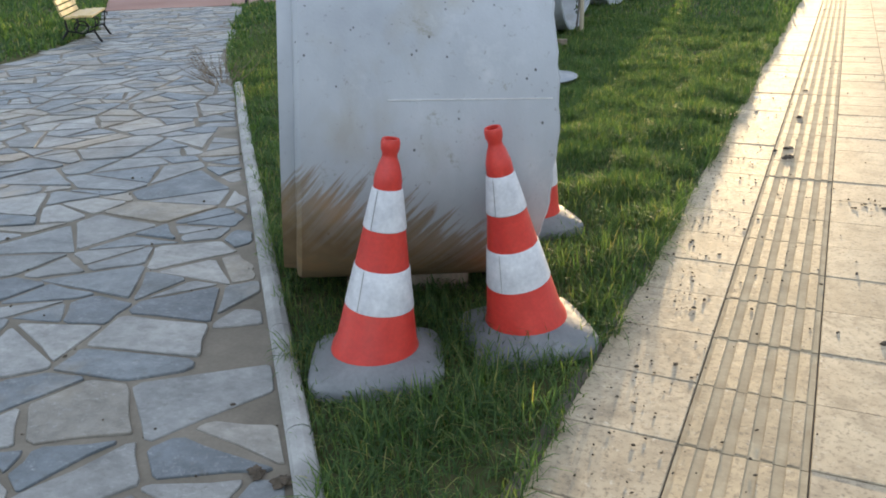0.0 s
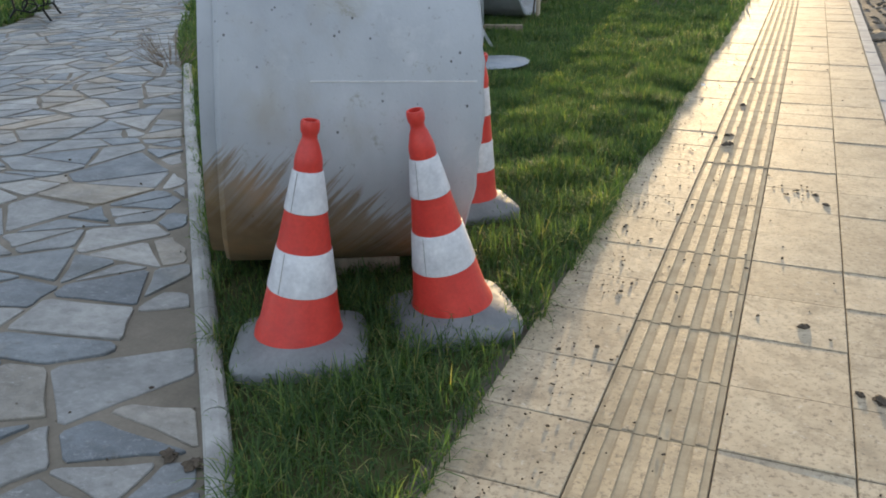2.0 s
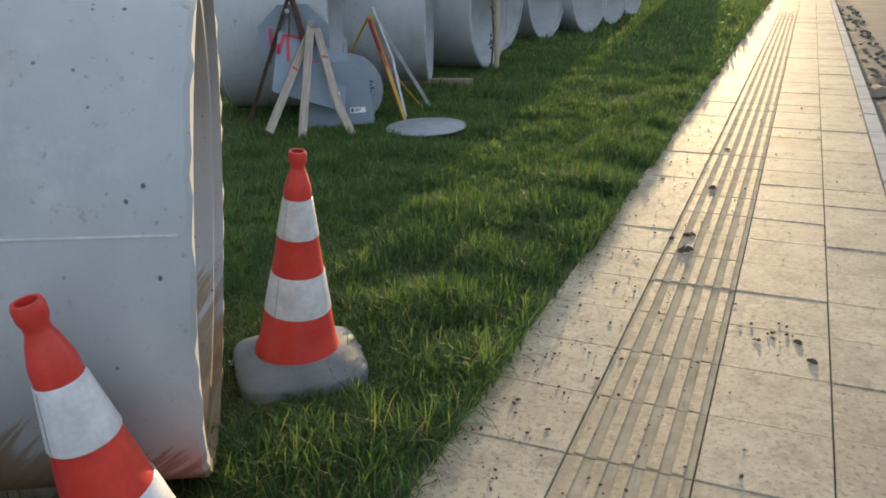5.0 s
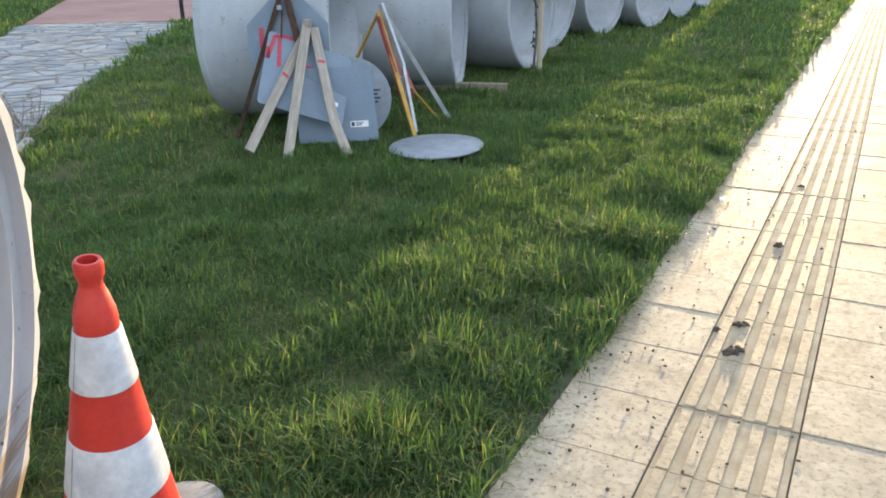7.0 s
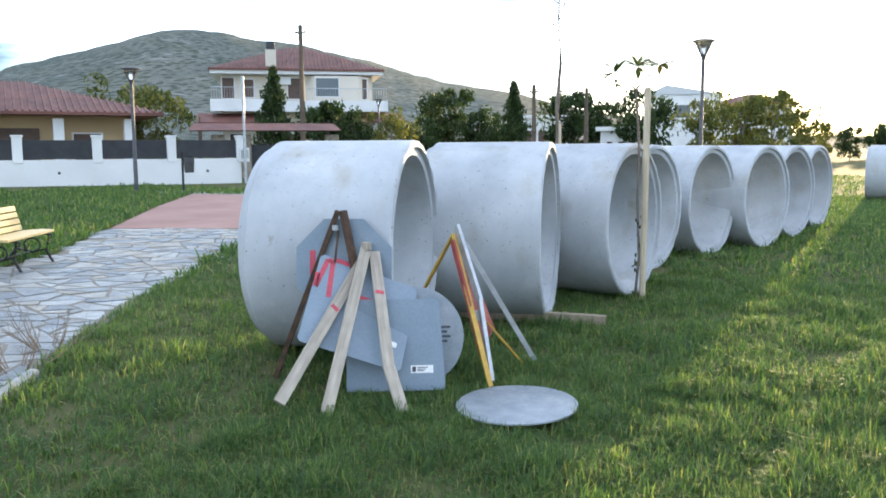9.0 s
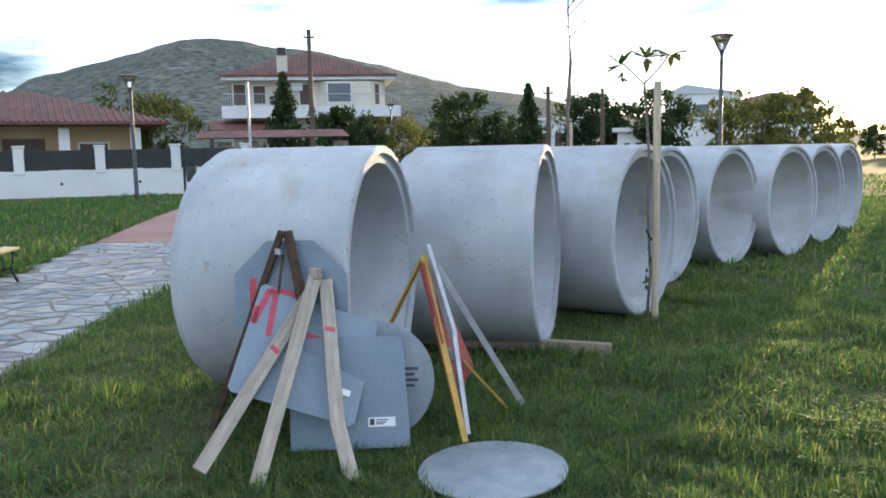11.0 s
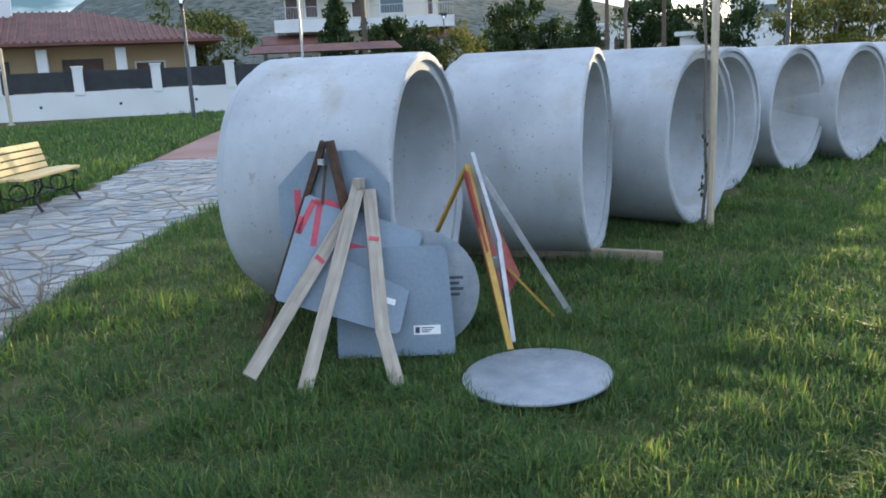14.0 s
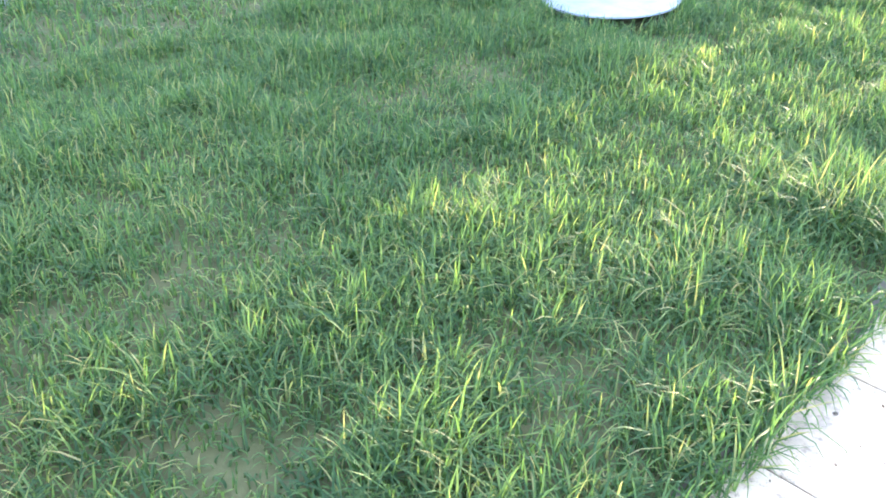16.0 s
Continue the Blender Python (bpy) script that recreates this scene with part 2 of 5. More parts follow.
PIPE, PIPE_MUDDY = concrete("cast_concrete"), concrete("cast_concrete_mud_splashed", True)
TILE = tile_stuff("cement_tile", (0.43, 0.345, 0.235), (0.55, 0.46, 0.325))
TACTILE = tile_stuff("ribbed_cement_tile", (0.41, 0.32, 0.20), (0.52, 0.42, 0.28))
GROOVE = worn("dirty_groove", (0.33, 0.26, 0.165), (0.47, 0.385, 0.255), 8, 0.95)
PARK_KERB = worn("pale_edging_concrete", (0.25, 0.25, 0.235), (0.44, 0.44, 0.42), 6, 0.85)
CHALK = worn("pale_laitance", (0.56, 0.56, 0.55), (0.68, 0.68, 0.67), 30, 0.9)
JOINT = worn("sandy_joint", (0.13, 0.11, 0.085), (0.20, 0.175, 0.14), 6, 0.95)
MORTAR = worn("earthy_mortar", (0.15, 0.13, 0.10), (0.25, 0.22, 0.175), 4, 0.95)
STONE = flag_stone("schist_flagstone")
KERB = worn("kerb_concrete", (0.30, 0.30, 0.29), (0.46, 0.455, 0.43), 5, 0.85, vary=0.15)
ASPHALT = worn("dusty_asphalt", (0.075, 0.07, 0.062), (0.13, 0.12, 0.105), 1.2, 0.85, bump=0.4)
RUBBLE = worn("gutter_earth", (0.10, 0.08, 0.055), (0.20, 0.165, 0.12), 7, 0.95, bump=0.6)
SOIL = worn("lawn_thatch", (0.065, 0.075, 0.03), (0.12, 0.115, 0.055), 2.5, 0.95, bump=0.6, spec=0.05)
RED_PAVING = worn("red_paving", (0.26, 0.13, 0.10), (0.36, 0.20, 0.16), 0.8, 0.75)
APRON = worn("pale_concrete_apron", (0.34, 0.335, 0.32), (0.45, 0.44, 0.42), 2, 0.85)
GRASS = leafy("grass_blade", ((0.0, (0.045, 0.092, 0.042)), (0.35, (0.070, 0.130, 0.058)), (0.68, (0.110, 0.180, 0.070)), (0.88, (0.155, 0.22, 0.080)), (1.0, (0.30, 0.275, 0.14))))
RED = worn("orange_red_plastic", (0.56, 0.035, 0.026), (0.70, 0.055, 0.038), 9, 0.42, bump=0.05)
REFLECTIVE = worn("white_reflective_sleeve", (0.50, 0.50, 0.52), (0.70, 0.70, 0.71), 14, 0.4, bump=0.08)
RUBBER = worn("grey_rubber_base", (0.13, 0.14, 0.145), (0.23, 0.24, 0.245), 6, 0.7, bump=0.2)
PLATE = worn("grey_sign_back", (0.165, 0.22, 0.275), (0.21, 0.265, 0.32), 5, 0.5, bump=0.05)
PLATE_PALE = worn("galvanised_sign_back", (0.20, 0.235, 0.265), (0.31, 0.335, 0.36), 9, 0.5, 0.2, bump=0.05)
SPRAY = worn("red_spray_paint", (0.36, 0.05, 0.075), (0.56, 0.07, 0.10), 20, 0.6)
SLAT_WOOD = wood("weathered_pine", (0.27, 0.23, 0.185), (0.44, 0.385, 0.31))
RUST_STEEL = worn("rusty_angle_iron", (0.045, 0.03, 0.022), (0.13, 0.07, 0.04), 18, 0.8, 0.3)
YELLOW_STEEL = worn("yellow_painted_steel", (0.40, 0.24, 0.035), (0.54, 0.33, 0.06), 12, 0.5)
ZINC = worn("galvanised_steel", (0.36, 0.38, 0.40), (0.52, 0.54, 0.56), 14, 0.45, 0.6)
RED_FACE = worn("rusty_red_sign", (0.20, 0.028, 0.025), (0.34, 0.05, 0.035), 12, 0.6)
PAPER = worn("white_sticker", (0.78, 0.78, 0.78), (0.85, 0.85, 0.85), 9, 0.5, bump=0.0)
INK = worn("dark_print", (0.03, 0.04, 0.06), (0.06, 0.07, 0.09), 9, 0.6, bump=0.0)
BENCH_WOOD = wood("varnished_yellow_slat", (0.60, 0.42, 0.17), (0.72, 0.54, 0.25), 0.5)
IRON = worn("black_cast_iron", (0.015, 0.015, 0.016), (0.035, 0.034, 0.033), 12, 0.5, 0.5)
LAMP_STEEL = worn("dark_lamp_steel", (0.05, 0.05, 0.052), (0.10, 0.10, 0.105), 6, 0.5, 0.5)
PLANK = wood("old_plank", (0.22, 0.175, 0.12), (0.36, 0.29, 0.21), 0.8)
WHITE_WALL = worn("white_render", (0.66, 0.66, 0.65), (0.76, 0.76, 0.75), 0.7, 0.9)
CREAM_WALL = worn("cream_render", (0.62, 0.56, 0.47), (0.70, 0.64, 0.54), 0.6, 0.9)
OCHRE_WALL = worn("ochre_render", (0.46, 0.33, 0.19), (0.55, 0.40, 0.24), 0.6, 0.9)
ROOF = worn("red_roof_tile", (0.10, 0.038, 0.03), (0.19, 0.075, 0.055), 1.2, 0.7, bump=0.3)
FENCE = worn("dark_fence_slat", (0.018, 0.02, 0.026), (0.035, 0.037, 0.043), 3, 0.5)
SHUTTER = worn("brown_shutter", (0.07, 0.04, 0.03), (0.11, 0.065, 0.045), 3, 0.6)
STONEWORK = worn("rubble_masonry", (0.20, 0.17, 0.13), (0.36, 0.31, 0.25), 6, 0.95, bump=0.8)
BARK = worn("grey_bark", (0.10, 0.085, 0.07), (0.20, 0.175, 0.15), 8, 0.95, bump=0.6, stretch=(1, 1, 0.25))
POLE_WOOD = wood("creosoted_pole", (0.09, 0.065, 0.045), (0.16, 0.12, 0.085), 0.85)
STAKE_WOOD = wood("pale_stake", (0.42, 0.34, 0.23), (0.58, 0.49, 0.36))
LEAF_DARK = leafy("dark_foliage", ((0.0, (0.018, 0.034, 0.014)), (0.6, (0.035, 0.06, 0.022)), (1.0, (0.06, 0.085, 0.03))), 0.6, 0.3)
LEAF_LIGHT = leafy("olive_foliage", ((0.0, (0.06, 0.075, 0.025)), (0.6, (0.11, 0.12, 0.04)), (1.0, (0.19, 0.17, 0.05))), 0.6, 0.35)
LEAF_BROAD = leafy("leathery_leaf", ((0.0, (0.03, 0.055, 0.02)), (0.6, (0.05, 0.075, 0.028)), (1.0, (0.10, 0.085, 0.04))), 0.4, 0.3)
TWIG = worn("dry_twig", (0.16, 0.12, 0.085), (0.27, 0.21, 0.15), 20, 0.9)
MUD = worn("dried_mud", (0.05, 0.038, 0.026), (0.11, 0.085, 0.06), 30, 0.95, bump=0.5)
CAR_PAINT = worn("silver_car_paint", (0.40, 0.38, 0.37), (0.46, 0.44, 0.43), 2, 0.3, 0.4, bump=0.0)
TYRE = worn("tyre_rubber", (0.015, 0.015, 0.015), (0.03, 0.03, 0.03), 9, 0.8)
HILL = hillside("scrubby_hillside")


def glass_dark():
    k = Nodes("window_glass")
    return k.done((0.05, 0.07, 0.09), 0.08, 0.0, 0.8)


def clear_glass():
    k = Nodes("lamp_glass")
    k.b.inputs["Transmission Weight"].default_value = 0.9
    return k.done((0.9, 0.9, 0.88), 0.15)


GLASS, LAMP_GLASS = glass_dark(), clear_glass()


# ---- mesh building ----
class Shape:
    """Collects vertices and faces; every method returns the shape, so that calls chain."""

    def __init__(self):
        self.v, self.f = [], []

    def add(self, verts, faces, m=None):
        o = len(self.v)
        self.v += [tuple(m @ Vector(p)) for p in verts] if m is not None else [tuple(p) for p in verts]
        self.f += [tuple(o + i for i in f) for f in faces]
        return self

    def box(self, size, m=None, c=0.0):
        """A box round the origin; c: chamfer of its edges."""
        x, y, z = (s / 2 for s in size)
        if c <= 0:
            vs = [(i * x, j * y, k * z) for i in (-1, 1) for j in (-1, 1) for k in (-1, 1)]
            return self.add(vs, [(0, 1, 3, 2), (4, 6, 7, 5), (0, 4, 5, 1), (2, 3, 7, 6), (0, 2, 6, 4), (1, 5, 7, 3)], m)
        bm = bmesh.new()
        bmesh.ops.create_cube(bm, size=1.0)
        for p in bm.verts:
            p.co = Vector((p.co.x * 2 * x, p.co.y * 2 * y, p.co.z * 2 * z))
        bmesh.ops.bevel(bm, geom=bm.edges[:], offset=c, segments=2, affect="EDGES", profile=0.5)
        bm.verts.index_update()
        vs, fs = [p.co.copy() for p in bm.verts], [[p.index for p in f.verts] for f in bm.faces]
        bm.free()
        return self.add(vs, fs, m)

    def lathe(self, profile, n=32, m=None, caps=True):
        """Turns (radius, height) points round z."""
        vs = [(r * math.cos(2 * math.pi * i / n), r * math.sin(2 * math.pi * i / n), z) for r, z in profile for i in range(n)]
        fs = [(a * n + i, a * n + (i + 1) % n, (a + 1) * n + (i + 1) % n, (a + 1) * n + i) for a in range(len(profile) - 1) for i in range(n)]
        if caps:
            fs += [tuple(range(n))[::-1], tuple((len(profile) - 1) * n + i for i in range(n))]
        return self.add(vs, fs, m)

    def tube(self, points, radii, n=8, m=None):
        pts = [Vector(p) for p in points]
        radii = [radii] * len(pts) if isinstance(radii, (int, float)) else radii
        vs, fs = [], []
        for i, p in enumerate(pts):
            way = (pts[min(i + 1, len(pts) - 1)] - pts[max(i - 1, 0)]).normalized()
            q = way.to_track_quat("Z", "Y")
            vs += [p + q @ Vector((radii[i] * math.cos(2 * math.pi * k / n), radii[i] * math.sin(2 * math.pi * k / n), 0)) for k in range(n)]
        for a in range(len(pts) - 1):
            fs += [(a * n + i, a * n + (i + 1) % n, (a + 1) * n + (i + 1) % n, (a + 1) * n + i) for i in range(n)]
        fs += [tuple(range(n))[::-1], tuple((len(pts) - 1) * n + i for i in range(n))]
        return self.add(vs, fs, m)

    def prism(self, poly, z0, z1, m=None, chamfer=0.0):
        """A flat polygon with thickness; chamfer takes its upper edge off."""
        n = len(poly)
        rings = [[(x, y, z0) for x, y in poly]]
        if chamfer > 0:
            cx, cy = sum(p[0] for p in poly) / n, sum(p[1] for p in poly) / n
            rings.append([(x, y, z1 - chamfer) for x, y in poly])
            inner = []
            for x, y in poly:
                d = max(math.hypot(x - cx, y - cy), 1e-6)
                inner.append((x - (x - cx) / d * chamfer * 1.2, y - (y - cy) / d * chamfer * 1.2, z1))
            rings.append(inner)
        else:
            rings.append([(x, y, z1) for x, y in poly])
        vs = [p for r in rings for p in r]
        fs = [(a * n + i, a * n + (i + 1) % n, (a + 1) * n + (i + 1) % n, (a + 1) * n + i) for a in range(len(rings) - 1) for i in range(n)]
        fs += [tuple(range(n))[::-1], tuple((len(rings) - 1) * n + i for i in range(n))]
        return self.add(vs, fs, m)

    def mesh(self, name, material, smooth=None):
        me = bpy.data.meshes.new(name)
        me.from_pydata(self.v, [], self.f)
        me.materials.append(material)
        if smooth is not None:
            me.shade_smooth()
            me.set_sharp_from_angle(angle=radians(smooth))
        me.update()
        return me


def thing(name, m, label, category, group="", kind=""):
    """An Empty at the base of a thing, that its parts hang from."""
    ob = new(name)
    ob.empty_display_size = 0.1
    ob.matrix_basis = m
    return tagged(ob, label, category, group, kind)


def part(name, shape, material, parent, label="", smooth=None):
    ob = new(name, shape if isinstance(shape, bpy.types.Mesh) else shape.mesh(name, material, smooth))
    ob.parent = parent
    if label:
        tagged(ob, label)
    return ob


def setting(name, shape, material, label, category, smooth=None):
    return tagged(new(name, shape.mesh(name, material, smooth)), label, category, kind="structure")


def bar(a, b, width, thick, shape=None, up=(0, 0, 1), c=0.0):
    """A straight batten from a to b."""
    a, b = Vector(a), Vector(b)
    way = (b - a).normalized()
    side = way.cross(Vector(up)).normalized()
    top = side.cross(way)
    m = Matrix((side, top, way)).transposed().to_4x4()
    m.translation = (a + b) / 2
    return (shape or Shape()).box((width, thick, (b - a).length), m, c)


def rise(x):
    """The park's ground climbs gently away from the street."""
    return 0.012 * min(max(-x - 0.8, 0.0), 45.0)


def inside(poly, x, y):
    hit, j = False, len(poly) - 1
    for i in range(len(poly)):
        (xi, yi), (xj, yj) = poly[i], poly[j]
        if (yi > y) != (yj > y) and x < (xj - xi) * (y - yi) / (yj - yi) + xi:
            hit = not hit
        j = i
    return hit


KERB_LINE = [(-0.76, -2.38), (-1.21, -1.83), (-1.46, -1.53), (-1.92, -0.97), (-2.31, -0.50), (-3.82, 1.33), (-5.40, 3.28), (-6.15, 4.12)]
PATH_FAR = [(-7.4, 5.7), (-9.2, 8.2), (-10.1, 9.7), (-11.0, 10.3)]
PATH_LEFT = [(-12.9, 8.9), (-10.6, 6.55), (-9.65, 5.0), (-9.05, 3.4), (-8.6, 2.0), (-8.4, 0.0), (-8.4, -7.0)]
STONE_AREA = KERB_LINE + PATH_FAR + PATH_LEFT + [(-0.76, -7.0)]
RED_AREA = [(-12.9, 8.9), (-11.0, 10.3), (-8.5, 11.8), (-6.0, 12.8), (-6.0, 17.0), (-12.0, 16.4), (-17.5, 16.6), (-19.4, 15.9), (-16.4, 12.5)]


# ---- ground ----
def make_ground():
    xs = [-3000, -1200, -500, -250, -140, -90, -60, -45] + [-35 + i for i in range(25)] + [-10 + 0.25 * i for i in range(36)] + [-1.0, -0.80, -0.76, -0.4, 0.74, 0.80, 1.0, 1.5, 3, 7, 9, 20, 60, 200, 800, 3000]
    ys = [-3000, -800, -200, -60, -20, -10, -7] + [-5 + 0.25 * i for i in range(85)] + [17 + i for i in range(20)] + [40, 50, 70, 100, 160, 300, 700, 1500, 3000]

    def z(x, y):
        if x > 7.5:
            return -0.02
        if x > 0.77:
            return -0.17
        if x > -0.78:
            return -0.06
        if inside(STONE_AREA, x, y) or inside(RED_AREA, x, y):
            return rise(x) - 0.05
        bumps = 0.012 * noise.noise((x * 1.3, y * 1.3, 0)) + 0.02 * noise.noise((x * 0.3, y * 0.3, 4))
        return rise(x) + (bumps if -40 < x and abs(y) < 60 else 0)

    sh = Shape()
    sh.v = [(x, y, z(x, y)) for y in ys for x in xs]
    n = len(xs)
    sh.f = [(j * n + i, j * n + i + 1, (j + 1) * n + i + 1, (j + 1) * n + i) for j in range(len(ys) - 1) for i in range(n - 1)]
    setting("ground", sh, SOIL, "dark damp lawn soil reaching to the far hills", "ground", 60)


make_ground()


def sheet(name, poly, lift, material, label, category, thick=0.05):
    """A paved area that follows the rise of the ground."""
    bm = bmesh.new()
    f = bm.faces.new([bm.verts.new((x, y, 0)) for x, y in poly])
    bmesh.ops.triangulate(bm, faces=[f])
    ring = bmesh.ops.extrude_face_region(bm, geom=bm.faces[:])
    for e in ring["geom"]:
        if isinstance(e, bmesh.types.BMVert):
            e.co.z = 1.0
    for v in bm.verts:
        v.co.z = rise(v.co.x) + lift - (0 if v.co.z > 0.5 else thick)
    bmesh.ops.recalc_face_normals(bm, faces=bm.faces[:])
    me = bpy.data.meshes.new(name)
    bm.to_mesh(me)
    bm.free()
    me.materials.append(material)
    return tagged(new(name, me), label, category, kind="structure")


mortar_bed = sheet("path", STONE_AREA, -0.009, MORTAR, "earthy mortar bed of the crazy-paved park path", "path")
sheet("red_paving", RED_AREA, 0.0, RED_PAVING, "dull red paved crossing of the park path", "paving")
sheet("concrete_apron", [(-20.5, 15.5), (-19.4, 15.95), (-17.5, 16.65), (-12.0, 16.45), (-6.0, 17.05), (-6.0, 18.0), (-12.0, 17.3), (-18.5, 17.6), (-21.5, 16.3)], 0.004, APRON, "pale concrete strip beside the red paving", "paving")


def make_road():
    sh = Shape().box((6.0, 300.0, 0.06), pose(4.2, 120, -0.125))
    setting("road", sh, ASPHALT, "dusty grey asphalt street with earth along its edge", "road")
    g = Shape()
    ys = [-6 + 0.4 * i for i in range(150)]
    rows = []
    for y in ys:
        w = 0.42 + 0.22 * noise.noise((y * 0.6, 3, 0))
        rows.append([(0.84, y, -0.07 + 0.02 * noise.noise((y * 2, 0, 0))), (0.84 + w * 0.4, y, -0.07 + 0.035 * noise.noise((y * 2.2, 5, 0))), (0.84 + w, y, -0.10)])
    g.v = [p for r in rows for p in r]
    g.f = [(a * 3 + i, a * 3 + i + 1, a * 3 + i + 4, a * 3 + i + 3) for a in range(len(rows) - 1) for i in range(2)]
    for i in range(260):
        s = random.uniform(0.012, 0.05)
        g.lathe([(s * 0.6, 0), (s, s * 0.35), (s * 0.5, s * 0.8)], 6, pose(random.uniform(0.86, 1.26), random.uniform(-2, 22), -0.085, random.uniform(-20, 20), random.uniform(-20, 20), random.uniform(0, 360)))
    tagged(new("gutter_earth", g.mesh("gutter_earth", RUBBLE)), "loose earth and rubble washed along the kerb", "rubble", kind="stuff")


make_road()


# ---- concrete pipes ----
OUTER, WALL = 0.725, 0.105


def pipe_shape(length, lines=()):
    """A spigot-and-socket ring lying along x, with its right end at x = 0 and its axis at z = OUTER."""
    n, r, t = 96, OUTER, WALL
    rng = random.Random(7)
    prof = [(-length, r - t), (-length, r - 0.045), (-length + 0.05, r - 0.04), (-length + 0.055, r - 0.012), (-length + 0.07, r)]
    prof += [(-length + length * k / 10, r) for k in range(1, 10)]
    prof += [(-0.012, r), (0.0, r - 0.012), (0.0, r - 0.045), (-0.03, r - 0.05), (-0.032, r - t + 0.004), (-0.05, r - t), (-length * 0.5, r - t)]
    vs, fs = [], []
    chips = [rng.uniform(-0.006, 0.006) for _ in range(n)]
    for a, (x, rr) in enumerate(prof):
        for i in range(n):
            w = 2 * math.pi * i / n
            edge = chips[i] if abs(x) < 0.02 and rr > r - 0.03 else 0
            vs.append((x + edge, (rr + edge * 0.4) * math.sin(w), OUTER + (rr + edge * 0.4) * math.cos(w)))
    k = len(prof)
    for a in range(k):
        fs += [(a * n + i, a * n + (i + 1) % n, ((a + 1) % k) * n + (i + 1) % n, ((a + 1) % k) * n + i) for i in range(n)]
    sh = Shape()
    sh.v, sh.f = vs, fs
    return sh


PIPE_LABEL = "pale grey cast concrete pipe section lying on the lawn"
ring_mesh = pipe_shape(1.02).mesh("concrete_pipe", PIPE, 35)
PIPES = [(-3.84, 5.19, 0.045, 23.0), (-3.59, 6.735, 0.04, 20.0), (-3.381, 8.104, 0.03, 0.5), (-3.83, 9.9, 0.02, -5.0), (-3.66, 11.6, 0.015, -8.0), (-3.26, 12.85, 0.015, -11.5), (-3.22, 14.6, 0.015, -11.0), (-3.2, 16.4, 0.015, -8.0)]
for x, y, z, turn in PIPES:
    tagged(new("concrete_pipe", ring_mesh), PIPE_LABEL, "concrete pipe", "row of concrete pipes").matrix_basis = pose(x, y, z, 0, 0, turn)
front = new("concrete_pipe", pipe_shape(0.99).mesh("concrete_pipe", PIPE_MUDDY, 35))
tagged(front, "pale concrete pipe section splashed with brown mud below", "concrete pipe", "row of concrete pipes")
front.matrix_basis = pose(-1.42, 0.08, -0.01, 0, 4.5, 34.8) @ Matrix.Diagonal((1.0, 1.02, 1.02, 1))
tagged(new("concrete_pipe", pipe_shape(1.3).mesh("concrete_pipe", PIPE, 35)), "single concrete pipe section standing apart beside the pavement", "concrete pipe", "row of concrete pipes").matrix_basis = pose(-2.3, 25.6, 0.03, 0, 0, 4)

# mould seam, a thin pale ridge along the flank
part("mould_seam", bar((-0.62, -0.7100, 0.876), (-0.03, -0.7070, 0.888), 0.003, 0.004), CHALK, front, "thin pale mould seam")


def plank(a, b, width, thick, label):
    sh = bar(a, b, thick, width, c=0.008)
    return tagged(new("plank", sh.mesh("plank", PLANK)), label, "plank")


plank((-1.88, -0.52, 0.03), (-1.42, -0.27, 0.03), 0.10, 0.06, "muddy timber sleeper wedged under the concrete pipe")
plank((-4.499, 6.190, 0.075), (-3.038, 6.599, 0.07), 0.11, 0.06, "weathered timber plank on the grass under the pipes")


